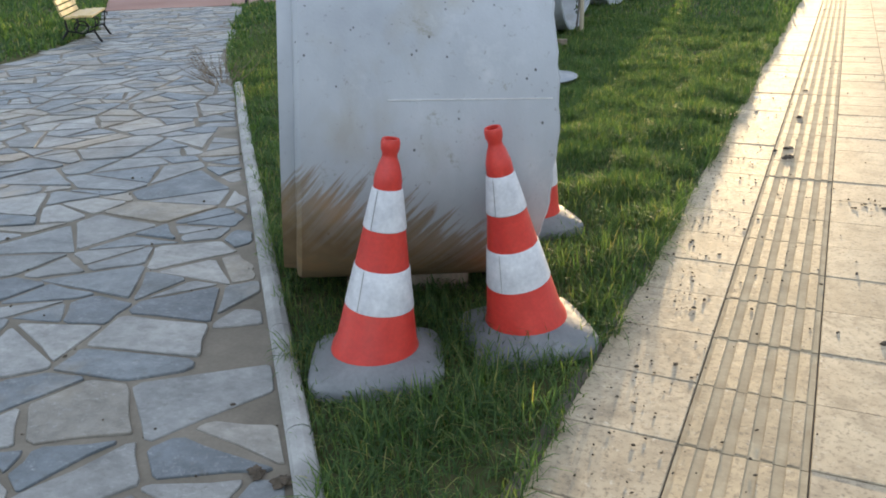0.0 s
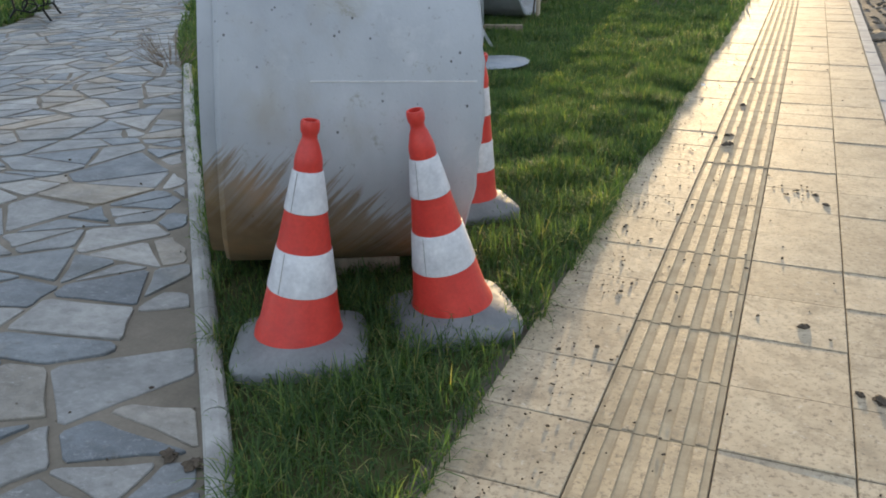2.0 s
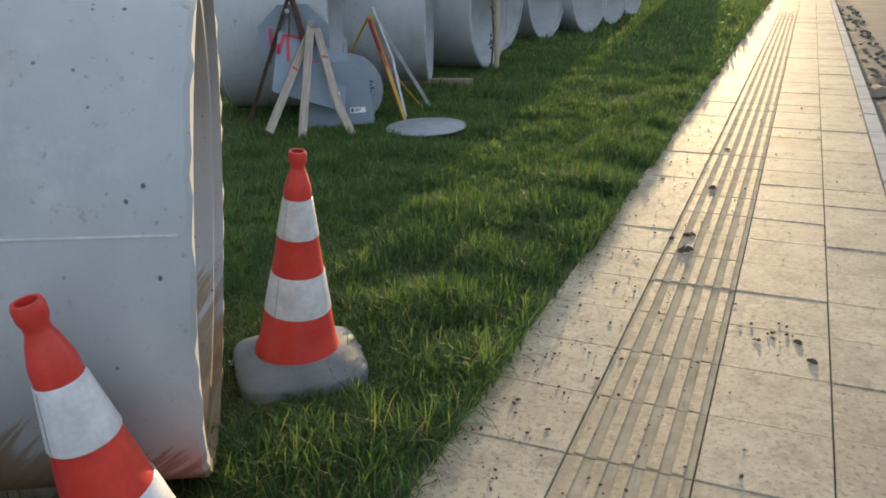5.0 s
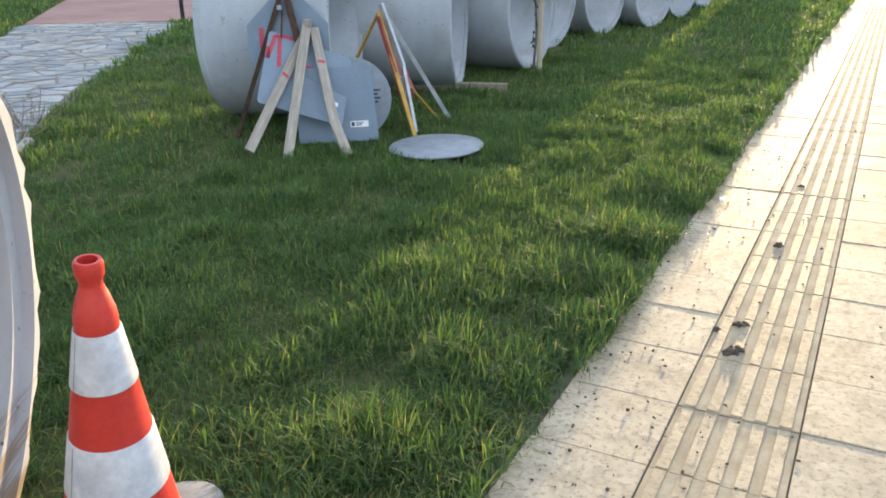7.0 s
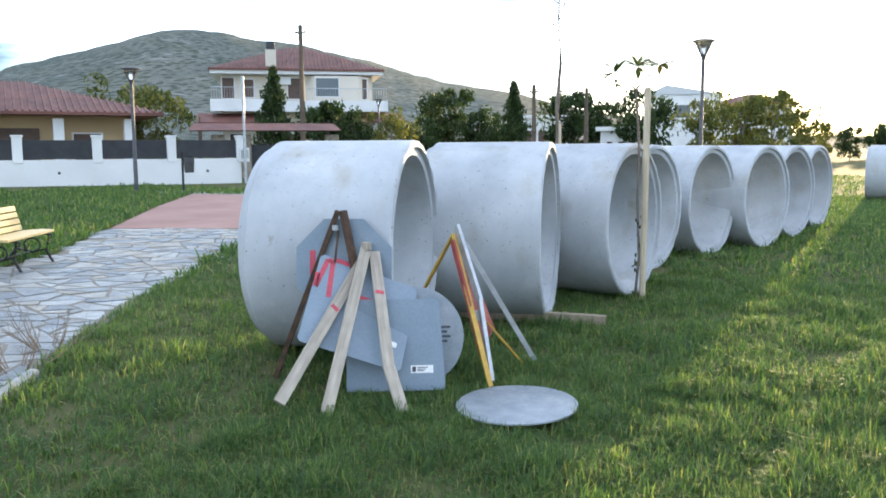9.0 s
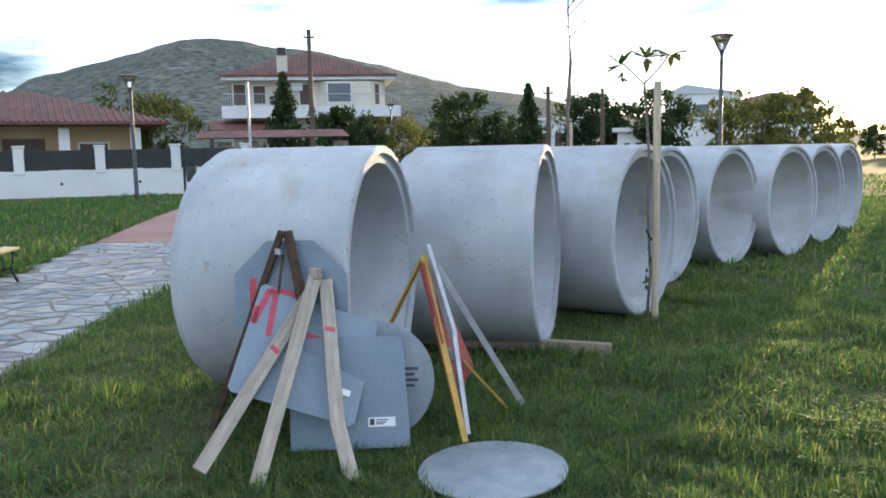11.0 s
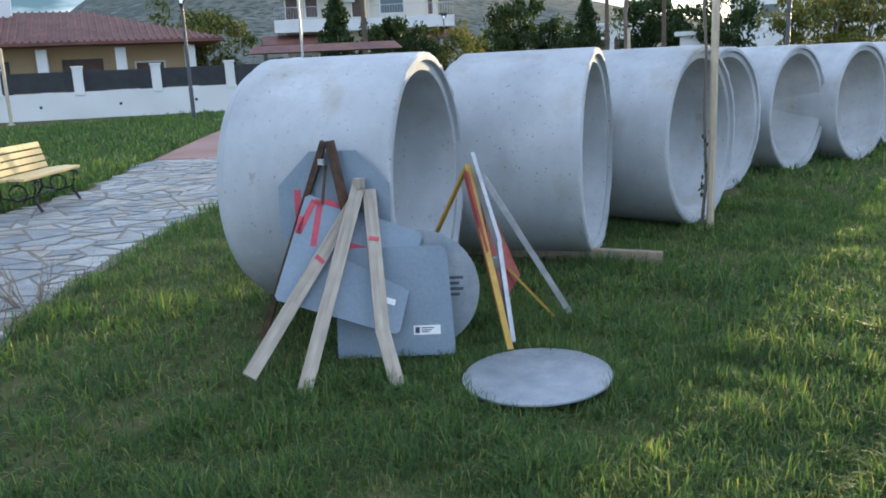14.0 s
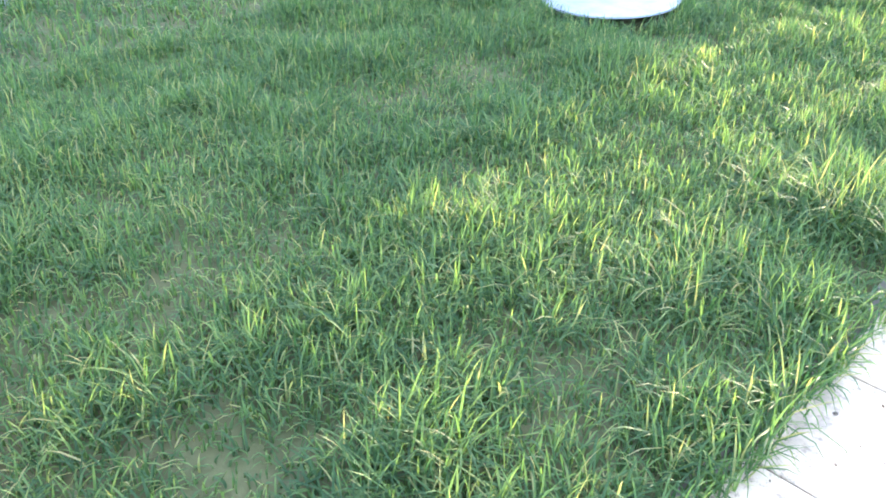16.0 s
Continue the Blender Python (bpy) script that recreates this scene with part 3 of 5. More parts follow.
# ---- traffic cones ----
def make_cone(m, lean, label):
    """Three-tier cone with a necked top on a heavy rubber base; lean: the tilt of the cone in its base."""
    root = thing("traffic_cone", m, label, "traffic cone", "traffic cones")
    base = Shape()
    n, half = 56, 0.222
    rings = []
    for k, z in ((1.0, 0.0), (1.01, 0.03), (0.975, 0.044), (0.86, 0.056), (0.70, 0.082)):
        ring = []
        for i in range(n):
            w = 2 * math.pi * i / n
            c, s = math.cos(w), math.sin(w)
            r = half / (abs(c) ** 5 + abs(s) ** 5) ** (1 / 5)
            r = min(r, half * 1.26)
            r = r * k if k > 0.75 else 0.158
            ring.append((r * c, r * s, z))
        rings.append(ring)
    base.v = [p for r in rings for p in r]
    base.f = [(a * n + i, a * n + (i + 1) % n, (a + 1) * n + (i + 1) % n, (a + 1) * n + i) for a in range(4) for i in range(n)]
    base.f += [tuple(range(n))[::-1], tuple(4 * n + i for i in range(n))]
    part("base", base, RUBBER, root, "worn grey rubber base", 50)
    tilt = pose(0, 0, 0.075) @ lean

    def radius(z):
        return 0.138 - (0.138 - 0.039) * (z / 0.60)

    body = part("body", Shape().lathe([(0.150, -0.01), (0.147, 0.012), (radius(0.03), 0.045), (radius(0.3), 0.3), (radius(0.57), 0.57), (0.045, 0.578), (0.042, 0.60), (0.032, 0.635), (0.024, 0.655), (0.0235, 0.668), (0.029, 0.680), (0.030, 0.702), (0.027, 0.712), (0.020, 0.712), (0.018, 0.66)], 40, tilt, False), RED, root, "", 40)
    for z0, z1 in ((0.165, 0.305), (0.43, 0.56)):
        sl = Shape().lathe([(radius(z0) + 0.0005, z0), (radius(z0) + 0.003, z0 + 0.003), (radius(z1) + 0.003, z1 - 0.003), (radius(z1) + 0.0005, z1)], 40, tilt, False)
        sleeve = part("reflective_band", sl, REFLECTIVE, root, "white reflective sleeve", 40)
        a = radians(-100)
        seam = bar(tilt @ Vector(((radius(z0) + 0.0035) * math.cos(a), (radius(z0) + 0.0035) * math.sin(a), z0 + 0.004)), tilt @ Vector(((radius(z1) + 0.0035) * math.cos(a), (radius(z1) + 0.0035) * math.sin(a), z1 - 0.004)), 0.0028, 0.0015)
        part("seam", seam, KERB, sleeve)
    return root


CONE = "red and white traffic cone on grey rubber base"
make_cone(pose(-1.445, -1.045, 0.0, -2, 0, 28) @ Matrix.Diagonal((1.07, 1.07, 1.08, 1)), pose(0, 0, 0, 0, 0, -28) @ pose(0, 0, 0, -1.5, 7.5, 0), CONE + ", in grass")
make_cone(pose(-1.02, -0.64, 0.005, 0, -3, 38) @ Matrix.Diagonal((1.05, 1.05, 1.08, 1)), pose(0, 0, 0, 0, 0, -38) @ pose(0, 0, 0, 7, -3.5, 0), CONE + ", leaning")
make_cone(pose(-1.403, 0.53, 0.01, 0, 0, 40) @ Matrix.Diagonal((1.02, 1.02, 1.04, 1)), pose(0, 0, 0, 0, 0, -40) @ pose(0, 0, 0, 2.5, 6.5, 0), CONE + ", behind pipe")


# ---- street pavement: kerb stones ----
TILE_SIZE = 0.37
pavement = setting("pavement", Shape().box((1.50, 66.0, 0.06), pose(-0.035, 27.0, -0.047)), JOINT, "sandy bed under the street pavement tiles", "pavement")


def kerbs():
    sh = Shape().prism([(0, 0), (0.11, 0), (0.11, 0.79), (0, 0.79)], -0.16, 0.004, None, 0.012)
    me = sh.mesh("kerb_stone", KERB)
    line = thing("kerb", pose(0.718, 0, 0), "row of worn concrete kerb stones along the street", "kerb", kind="structure")
    for i in range(-5, 45):
        part("kerb_stone", me, KERB, line).location = (0, i * 0.8, random.uniform(-0.004, 0.002))


kerbs()


def park_kerb():
    """Low round-topped concrete edging between the stone path and the lawn."""
    line = thing("path_edging", pose(0, 0, 0), "weathered round-topped concrete edging of the stone path", "kerb", kind="structure")
    pts = [Vector((x, y, rise(x))) for x, y in KERB_LINE[:7]]      # overgrown past the shrubs
    for a, b in zip(pts, pts[1:]):
        n = max(1, round((b - a).length / 0.95))
        for i in range(n):
            p, q = a.lerp(b, i / n), a.lerp(b, (i + 1) / n)
            way = (q - p).normalized()
            side = way.cross(Vector((0, 0, 1))).normalized()
            prof = [(-0.042, -0.12), (-0.042, 0.018), (-0.033, 0.036), (-0.012, 0.045), (0.012, 0.045), (0.033, 0.035), (0.042, 0.015), (0.042, -0.12)]
            sh, k = Shape(), len(prof)
            for e in (p + way * 0.004, q - way * 0.004):
                sh.v += [tuple(e + side * (u + 0.004 * noise.noise(e * 3)) + Vector((0, 0, w))) for u, w in prof]
            sh.f = [(j, j + 1, k + j + 1, k + j) for j in range(k - 1)] + [tuple(range(k))[::-1], tuple(range(k, 2 * k))]
            part("edging_stone", sh, PARK_KERB, line)


park_kerb()


# ---- traffic signs stacked against the first pipe ----
def face_plate(corner, along, up, poly, thick=0.004):
    """A flat plate: poly in metres along two directions from a corner."""
    a, u = Vector(along).normalized(), Vector(up)
    u = (u - a * u.dot(a)).normalized()
    m = Matrix((a, u, a.cross(u))).transposed().to_4x4()
    m.translation = Vector(corner)
    return m, Shape().prism(poly, -thick, 0.0)


def ngon(n, r, turn=0.0):
    return [(r * math.cos(2 * math.pi * i / n + turn), r * math.sin(2 * math.pi * i / n + turn)) for i in range(n)]


def on_plate(sh, strokes, width, z):
    """Flat strokes on the face of a plate."""
    for (x0, y0), (x1, y1) in strokes:
        d = Vector((x1 - x0, y1 - y0)).normalized()
        s = Vector((-d.y, d.x)) * width / 2
        sh.prism([(x0 - s.x, y0 - s.y), (x1 - s.x, y1 - s.y), (x1 + s.x, y1 + s.y), (x0 + s.x, y0 + s.y)], z, z + 0.0012)
    return sh


LEAN = Vector((-0.10, 0.50, 0.86))
SIDE = Vector((0.80, 0.60, 0.0))


def sign_octagon():
    m, sh = face_plate((-3.776, 4.336, 0.73), (0.86, 0.51, 0), (-0.04, 0.10, 0.99), ngon(8, 0.314, math.pi / 8))
    root = thing("octagonal_sign", m, "grey back of an octagonal road sign leaning on a pipe", "road sign", "stacked road signs")
    plate = part("plate", sh, PLATE, root)
    part("sprayed_mark", on_plate(Shape(), [((-0.19, 0.10), (-0.19, -0.05))], 0.034, 0.0012), SPRAY, plate, "red sprayed stroke")


def sign_frame():
    """Rusty angle-iron easel."""
    root = thing("sign_stand", pose(0, 0, 0), "rusty angle-iron sign easel leaning on a pipe", "sign stand")
    top = Vector((-3.80, 4.32, 1.07))
    part("leg", bar((-4.14, 4.10, 0.05), top, 0.042, 0.03), RUST_STEEL, root)
    part("leg", bar((-3.50, 4.30, 0.10), top + Vector((0.03, 0.01, 0)), 0.042, 0.03), RUST_STEEL, root)
    part("brace", bar((-3.76, 4.21, 0.62), top + Vector((0.0, 0, -0.12)), 0.012, 0.008), RUST_STEEL, root)
    part("hinge_plate", Shape().box((0.045, 0.012, 0.03), Matrix.Translation(top + Vector((0.0, -0.03, -0.10)))), ZINC, root, "galvanised hinge plate")


def sign_board():
    """Large grey sign back with sprayed letters."""
    bl, br, tl = Vector((-3.69, 3.862, 0.365)), Vector((-3.265, 4.212, 0.18)), Vector((-3.855, 4.182, 0.79))
    a = (br - bl).normalized()
    u = tl - bl
    u = (u - a * u.dot(a)).normalized()
    m = Matrix((a, u, a.cross(u))).transposed().to_4x4()
    m.translation = bl
    w = (br - bl).length
    poly = [(-0.01, 0.01), (w - 0.02, 0.0), (w, 0.02), (w - 0.012, 0.545), (w - 0.03, 0.562), (-0.025, 0.598), (-0.045, 0.58), (-0.028, 0.03)]
    root = thing("sign_board", m, "grey sign board sprayed with red paint, leaning on easel", "road sign", "stacked road signs")
    board = part("plate", Shape().prism(poly, -0.004, 0.0), PLATE, root)
    paint = on_plate(Shape(), [((-0.03, 0.47), (-0.02, 0.375)), ((-0.02, 0.375), (0.005, 0.575)), ((0.005, 0.575), (0.045, 0.565)), ((0.035, 0.575), (0.07, 0.33)), ((0.045, 0.585), (0.15, 0.582)), ((0.155, 0.392), (0.355, 0.383))], 0.03, 0.0012)
    part("sprayed_mark", paint, SPRAY, board, "red sprayed strokes")
    lab = Shape().prism([(0.464, 0.142), (0.525, 0.140), (0.525, 0.171), (0.464, 0.173)], 0.0012, 0.0024)
    part("sticker", lab, PAPER, board, "white sticker")


def sign_round():
    m, sh = face_plate((-3.39, 4.52, 0.315), (0.80, 0.60, 0), (-0.12, 0.18, 0.97), ngon(48, 0.30))
    root = thing("round_sign", m, "pale grey back of a round road sign, on edge", "road sign", "stacked road signs")
    disc = part("plate", sh, PLATE_PALE, root)
    bars = Shape()
    for i in range(4):
        bars.prism([(0.10, 0.06 - i * 0.028), (0.22 - 0.02 * (i % 2), 0.06 - i * 0.028), (0.22 - 0.02 * (i % 2), 0.045 - i * 0.028), (0.10, 0.045 - i * 0.028)], 0.0012, 0.002)
    part("print", bars, INK, disc, "faded dark print")


def sign_square():
    m, sh = face_plate((-3.55, 4.08, 0.05), (0.78, 0.62, 0), (-0.14, 0.20, 0.96), [(0.0, 0.0), (0.56, 0.0), (0.57, 0.02), (0.545, 0.50), (0.52, 0.53), (0.02, 0.53), (0.0, 0.5)])
    root = thing("square_sign", m, "grey back of a square road sign with white sticker", "road sign", "stacked road signs")
    pl = part("plate", sh, PLATE, root)
    st = part("sticker", Shape().prism([(0.37, 0.10), (0.50, 0.10), (0.50, 0.145), (0.37, 0.145)], 0.0012, 0.0024), PAPER, pl, "white printed sticker")
    ink = Shape().prism([(0.378, 0.108), (0.40, 0.108), (0.40, 0.138), (0.378, 0.138)], 0.0026, 0.0032)
    for i, y in enumerate((0.13, 0.12, 0.111)):
        ink.prism([(0.408, y), (0.47 - 0.012 * i, y), (0.47 - 0.012 * i, y + 0.005), (0.408, y + 0.005)], 0.0026, 0.0032)
    part("print", ink, INK, st)


def wooden_stand():
    """Three battens nailed together at the top."""
    root = thing("wooden_tripod", pose(0, 0, 0), "weathered pine batten tripod standing in the grass", "sign stand")
    top = Vector((-3.645, 4.41, 0.85))
    for foot, lift in (((-3.58, 3.575, 0.115), (-0.02, 0.02, -0.03)), ((-3.36, 3.69, 0.045), (0.0, -0.02, 0.0)), ((-3.238, 4.077, 0.237), (0.03, 0.02, -0.03)), ((-3.075, 3.985, 0.045), None)):
        t, f = top + Vector(lift) if lift else Vector((-3.24, 4.078, 0.25)), Vector(foot)
        m = Matrix.Translation((t + f) / 2) @ (t - f).to_track_quat("Z", "Y").to_matrix().to_4x4()
        view = Vector((0.72, -0.62, 0.3))
        z = (t - f).normalized()
        y = (view - z * view.dot(z)).normalized()
        m = Matrix((y.cross(z), y, z)).transposed().to_4x4()
        m.translation = (t + f) / 2
        sh = Shape().box((0.066, 0.022, (t - f).length), None, 0.003)
        ob = part("batten", sh, SLAT_WOOD, root)
        ob.matrix_basis = m
        mark = Shape().box((0.05, 0.002, 0.022), m @ pose(0, 0.0125, 0.10, 0, -14, 0))
        if foot[0] in (-3.58, -3.238):
            part("sprayed_mark", mark, SPRAY, root, "red sprayed blotch")
    part("nail_block", Shape().box((0.05, 0.04, 0.05), Matrix.Translation(top + Vector((0.01, -0.03, 0.01))), 0.004), SLAT_WOOD, root)


def triangle_stand():
    """A folding sign seen nearly edge-on: yellow frame, red face, galvanised strut."""
    root = thing("folding_sign", pose(0, 0, 0), "yellow-framed folding road sign standing on the grass", "road sign")
    top = Vector((-3.34, 4.94, 0.93))
    part("front_leg", bar((-2.90, 4.60, 0.06), top + Vector((-0.03, -0.02, -0.03)), 0.03, 0.014), YELLOW_STEEL, root)
    part("rear_leg", bar((-3.92, 5.02, 0.10), top + Vector((-0.05, 0, -0.05)), 0.028, 0.012), YELLOW_STEEL, root)
    part("cross_leg", bar((-2.98, 5.12, 0.08), (-3.12, 4.92, 0.36), 0.028, 0.012), YELLOW_STEEL, root)
    part("edge_rail", bar((-2.935, 4.67, 0.07), (-3.115, 4.825, 0.52), 0.022, 0.05), ZINC, root, "galvanised edge rail")
    part("edge_rail", bar((-3.113, 4.823, 0.515), (-3.355, 4.935, 0.95), 0.022, 0.052), ZINC, root, "galvanised edge rail")
    part("strut", bar((-2.95, 5.24, 0.07), top + Vector((0.03, 0.03, -0.09)), 0.012, 0.032), ZINC, root, "galvanised strut")
    a, b, c = Vector((-3.05, 4.74, 0.22)), Vector((-3.138, 5.04, 0.30)), top + Vector((0.0, 0.0, -0.06))
    nrm = (b - a).cross(c - a).normalized() * 0.004
    fs = Shape().add([a, b, c, a + nrm, b + nrm, c + nrm], [(0, 2, 1), (3, 4, 5), (0, 1, 4, 3), (1, 2, 5, 4), (2, 0, 3, 5)])
    part("sign_face", fs, RED_FACE, root, "red and white sign face")
    strip = bar((-3.005, 4.68, 0.20), (-3.352, 4.885, 0.86), 0.014, 0.045)
    part("side_panel", strip, RED_FACE, root, "rusty dark red side panel")
    part("latch", Shape().box((0.05, 0.03, 0.06), pose(-3.12, 4.82, 0.42, 0, 0, 40), 0.004), ZINC, root)


for make in (sign_octagon, sign_frame, sign_board, sign_round, sign_square, wooden_stand, triangle_stand):
    make()
cover = Shape().lathe([(0.0, 0.0), (0.30, 0.0), (0.318, 0.002), (0.318, 0.010), (0.314, 0.013), (0.0, 0.013)], 64, None, False)
tagged(new("round_plate", cover.mesh("round_plate", PLATE_PALE, 40)), "flat grey round metal plate lying on the grass", "metal plate").matrix_basis = pose(-2.60, 4.37, 0.062, 1.5, -1, 0) @ Matrix.Diagonal((1.03, 1.03, 1.0, 1))


# ---- bench ----
def make_bench():
    c, s = 0.79, 0.613          # the way it faces
    m = Matrix(((0.95 * s, 0.95 * c, 0, -9.90), (-0.95 * c, 0.95 * s, 0, 5.62), (0, 0, 0.95, 0.105), (0, 0, 0, 1)))
    root = thing("park_bench", m, "park bench with yellow slats and black cast-iron ends", "bench")
    half = 0.66
    for y, z in ((0.19, 0.385), (0.09, 0.39), (-0.01, 0.385), (-0.11, 0.375)):
        part("seat_slat", Shape().box((2 * half, 0.085, 0.032), pose(0, y, z, -3, 0, 0), 0.006), BENCH_WOOD, root)
    for y, z in ((-0.185, 0.43), (-0.205, 0.51), (-0.228, 0.59), (-0.25, 0.67)):
        part("back_slat", Shape().box((2 * half, 0.03, 0.068), pose(0, y, z, 17, 0, 0), 0.006), BENCH_WOOD, root)
    for x in (-0.46, 0.46):
        end = Shape()
        end.tube([(x, 0.28, 0.0), (x, 0.25, 0.05), (x, 0.20, 0.16), (x, 0.23, 0.26), (x, 0.24, 0.35), (x, 0.18, 0.37), (x, -0.15, 0.36)], 0.018, 8)
        end.tube([(x, -0.30, 0.0), (x, -0.26, 0.06), (x, -0.17, 0.18), (x, -0.18, 0.30), (x, -0.17, 0.38), (x, -0.23, 0.52), (x, -0.29, 0.70)], 0.018, 8)
        ring = [(x, 0.03 + 0.10 * math.cos(a), 0.22 + 0.09 * math.sin(a)) for a in [2 * math.pi * i / 14 for i in range(15)]]
        end.tube(ring, 0.011, 6)
        end.tube([(x, 0.20, 0.17), (x, 0.03, 0.13), (x, -0.17, 0.18)], 0.012, 6)
        end.tube([(x, 0.24, 0.36), (x, 0.28, 0.34), (x, 0.27, 0.30)], 0.014, 6)
        part("cast_end", end, IRON, root, "ornate black cast-iron end", 60)
    part("tie_rod", Shape().tube([(-0.46, 0, 0.14), (0.46, 0, 0.14)], 0.008, 6), IRON, root)


make_bench()


# ---- lamps, posts, bin ----
def street_lamp(x, y, height, z0=None, label="dark steel park lamp post with a conical glass head"):
    root = thing("street_lamp", pose(x, y, rise(x) if z0 is None else z0), label, "street lamp", "street lamps")
    part("base_plate", Shape().lathe([(0.13, 0), (0.13, 0.03), (0.07, 0.05)], 16), LAMP_STEEL, root)
    part("pole", Shape().lathe([(0.058, 0.04), (0.058, 0.9), (0.05, 0.92), (0.046, height - 0.55), (0.04, height - 0.52), (0.04, height - 0.42)], 14, None, False), LAMP_STEEL, root, "", 40)
    head = part("head", Shape().lathe([(0.05, height - 0.46), (0.06, height - 0.40), (0.08, height - 0.34)], 20), LAMP_STEEL, root, "", 40)
    part("glass", Shape().lathe([(0.075, height - 0.34), (0.21, height - 0.05)], 20, None, False), LAMP_GLASS, head, "clear conical glass", 40)
    part("lid", Shape().lathe([(0.27, height - 0.05), (0.275, height - 0.035), (0.20, height), (0.05, height + 0.02)], 24), LAMP_STEEL, head, "flat round lid", 40)
    for a in range(4):
        c, s = math.cos(a * math.pi / 2), math.sin(a * math.pi / 2)
        part("rib", Shape().tube([(0.08 * c, 0.08 * s, height - 0.35), (0.22 * c, 0.22 * s, height - 0.04)], 0.008, 5), LAMP_STEEL, head)
    return root


street_lamp(-20.9, 15.15, 3.5)
street_lamp(-6.72, 21.0, 3.95)
street_lamp(-31.0, 38.9, 4.0)


def post(name, x, y, h, r, label, material=IRON, z0=None):
    root = thing(name, pose(x, y, rise(x) if z0 is None else z0), label, "post")
    part("foot", Shape().lathe([(r * 2.2, 0), (r * 2.2, 0.02), (r * 1.3, 0.05)], 12), material, root)
    part("shaft", Shape().lathe([(r, 0.03), (r, h - 0.03), (r * 0.6, h)], 12), material, root, "", 40)
    part("cap", Shape().lathe([(r * 1.15, h - 0.10), (r * 1.3, h - 0.08), (r * 1.15, h - 0.06)], 12), material, root)
    return root


post("bollard", -10.38, 10.0, 1.02, 0.035, "slim black iron bollard at the path corner")


def litter_bin():
    root = thing("litter_bin", pose(-20.55, 16.5, rise(-20.55), 0, 0, 30), "dark litter bin hung on a thin black post", "litter bin")
    part("post", Shape().tube([(0, 0, 0), (0, 0, 1.15)], 0.035, 10), IRON, root)
    body = part("bin", Shape().lathe([(0.13, 0.55), (0.16, 1.0), (0.15, 1.0), (0.12, 0.57)], 16, pose(0.2, 0, 0), False), LAMP_STEEL, root, "", 40)
    part("rim", Shape().lathe([(0.16, 0.99), (0.17, 1.0), (0.16, 1.02)], 16, pose(0.2, 0, 0), False), IRON, body)
    part("bracket", Shape().box((0.1, 0.03, 0.05), pose(0.06, 0, 0.9)), IRON, root)


litter_bin()


def thin_post():
    root = thing("metal_pole", pose(-22.8, 21.0, 0.2), "pale slim metal pole beside the garden wall", "pole")
    part("shaft", Shape().tube([(0, 0, 0), (0, 0, 3.75)], [0.05, 0.045], 10), ZINC, root)
    part("cap", Shape().lathe([(0.055, 3.73), (0.055, 3.79), (0.02, 3.81)], 10), ZINC, root)


thin_post()


def utility_pole(x, y, h, z0):
    root = thing("utility_pole", pose(x, y, z0), "dark wooden utility pole with insulators and wires", "utility pole", "utility poles")
    part("shaft", Shape().tube([(0, 0, 0), (0.02, 0, h * 0.5), (0, 0, h)], [0.15, 0.13, 0.10], 10), POLE_WOOD, root, "", 50)
    arm = part("crossarm", Shape().box((0.5, 0.07, 0.07), pose(0, 0, h - 0.35, 0, 0, 40)), POLE_WOOD, root)
    for i in (-1, 0, 1):
        part("insulator", Shape().lathe([(0.03, 0), (0.05, 0.04), (0.03, 0.12)], 8, pose(0, 0, h - 0.31, 0, 0, 40) @ pose(i * 0.2, 0, 0)), WHITE_WALL, arm)
    return root


utility_pole(-28.1, 29.5, 7.0, 0.2)
utility_pole(-20.6, 38.5, 4.6, 0.05)
utility_pole(-20.2, 44.0, 4.8, 0.0)


def wire(a, b, sag):
    pts = [Vector(a).lerp(Vector(b), i / 12) - Vector((0, 0, sag * 4 * (i / 12) * (1 - i / 12))) for i in range(13)]
    tagged(new("overhead_wire", Shape().tube(pts, 0.012, 4).mesh("overhead_wire", IRON)), "thin black overhead wire between poles", "wire", "overhead wires")


wire((-28.1, 29.5, 6.9), (-20.6, 38.5, 4.45), 0.7)
wire((-28.1, 29.5, 6.9), (-41.0, 41.0, 7.2), 0.5)
wire((-20.6, 38.5, 4.45), (-20.2, 44.0, 4.6), 0.2)


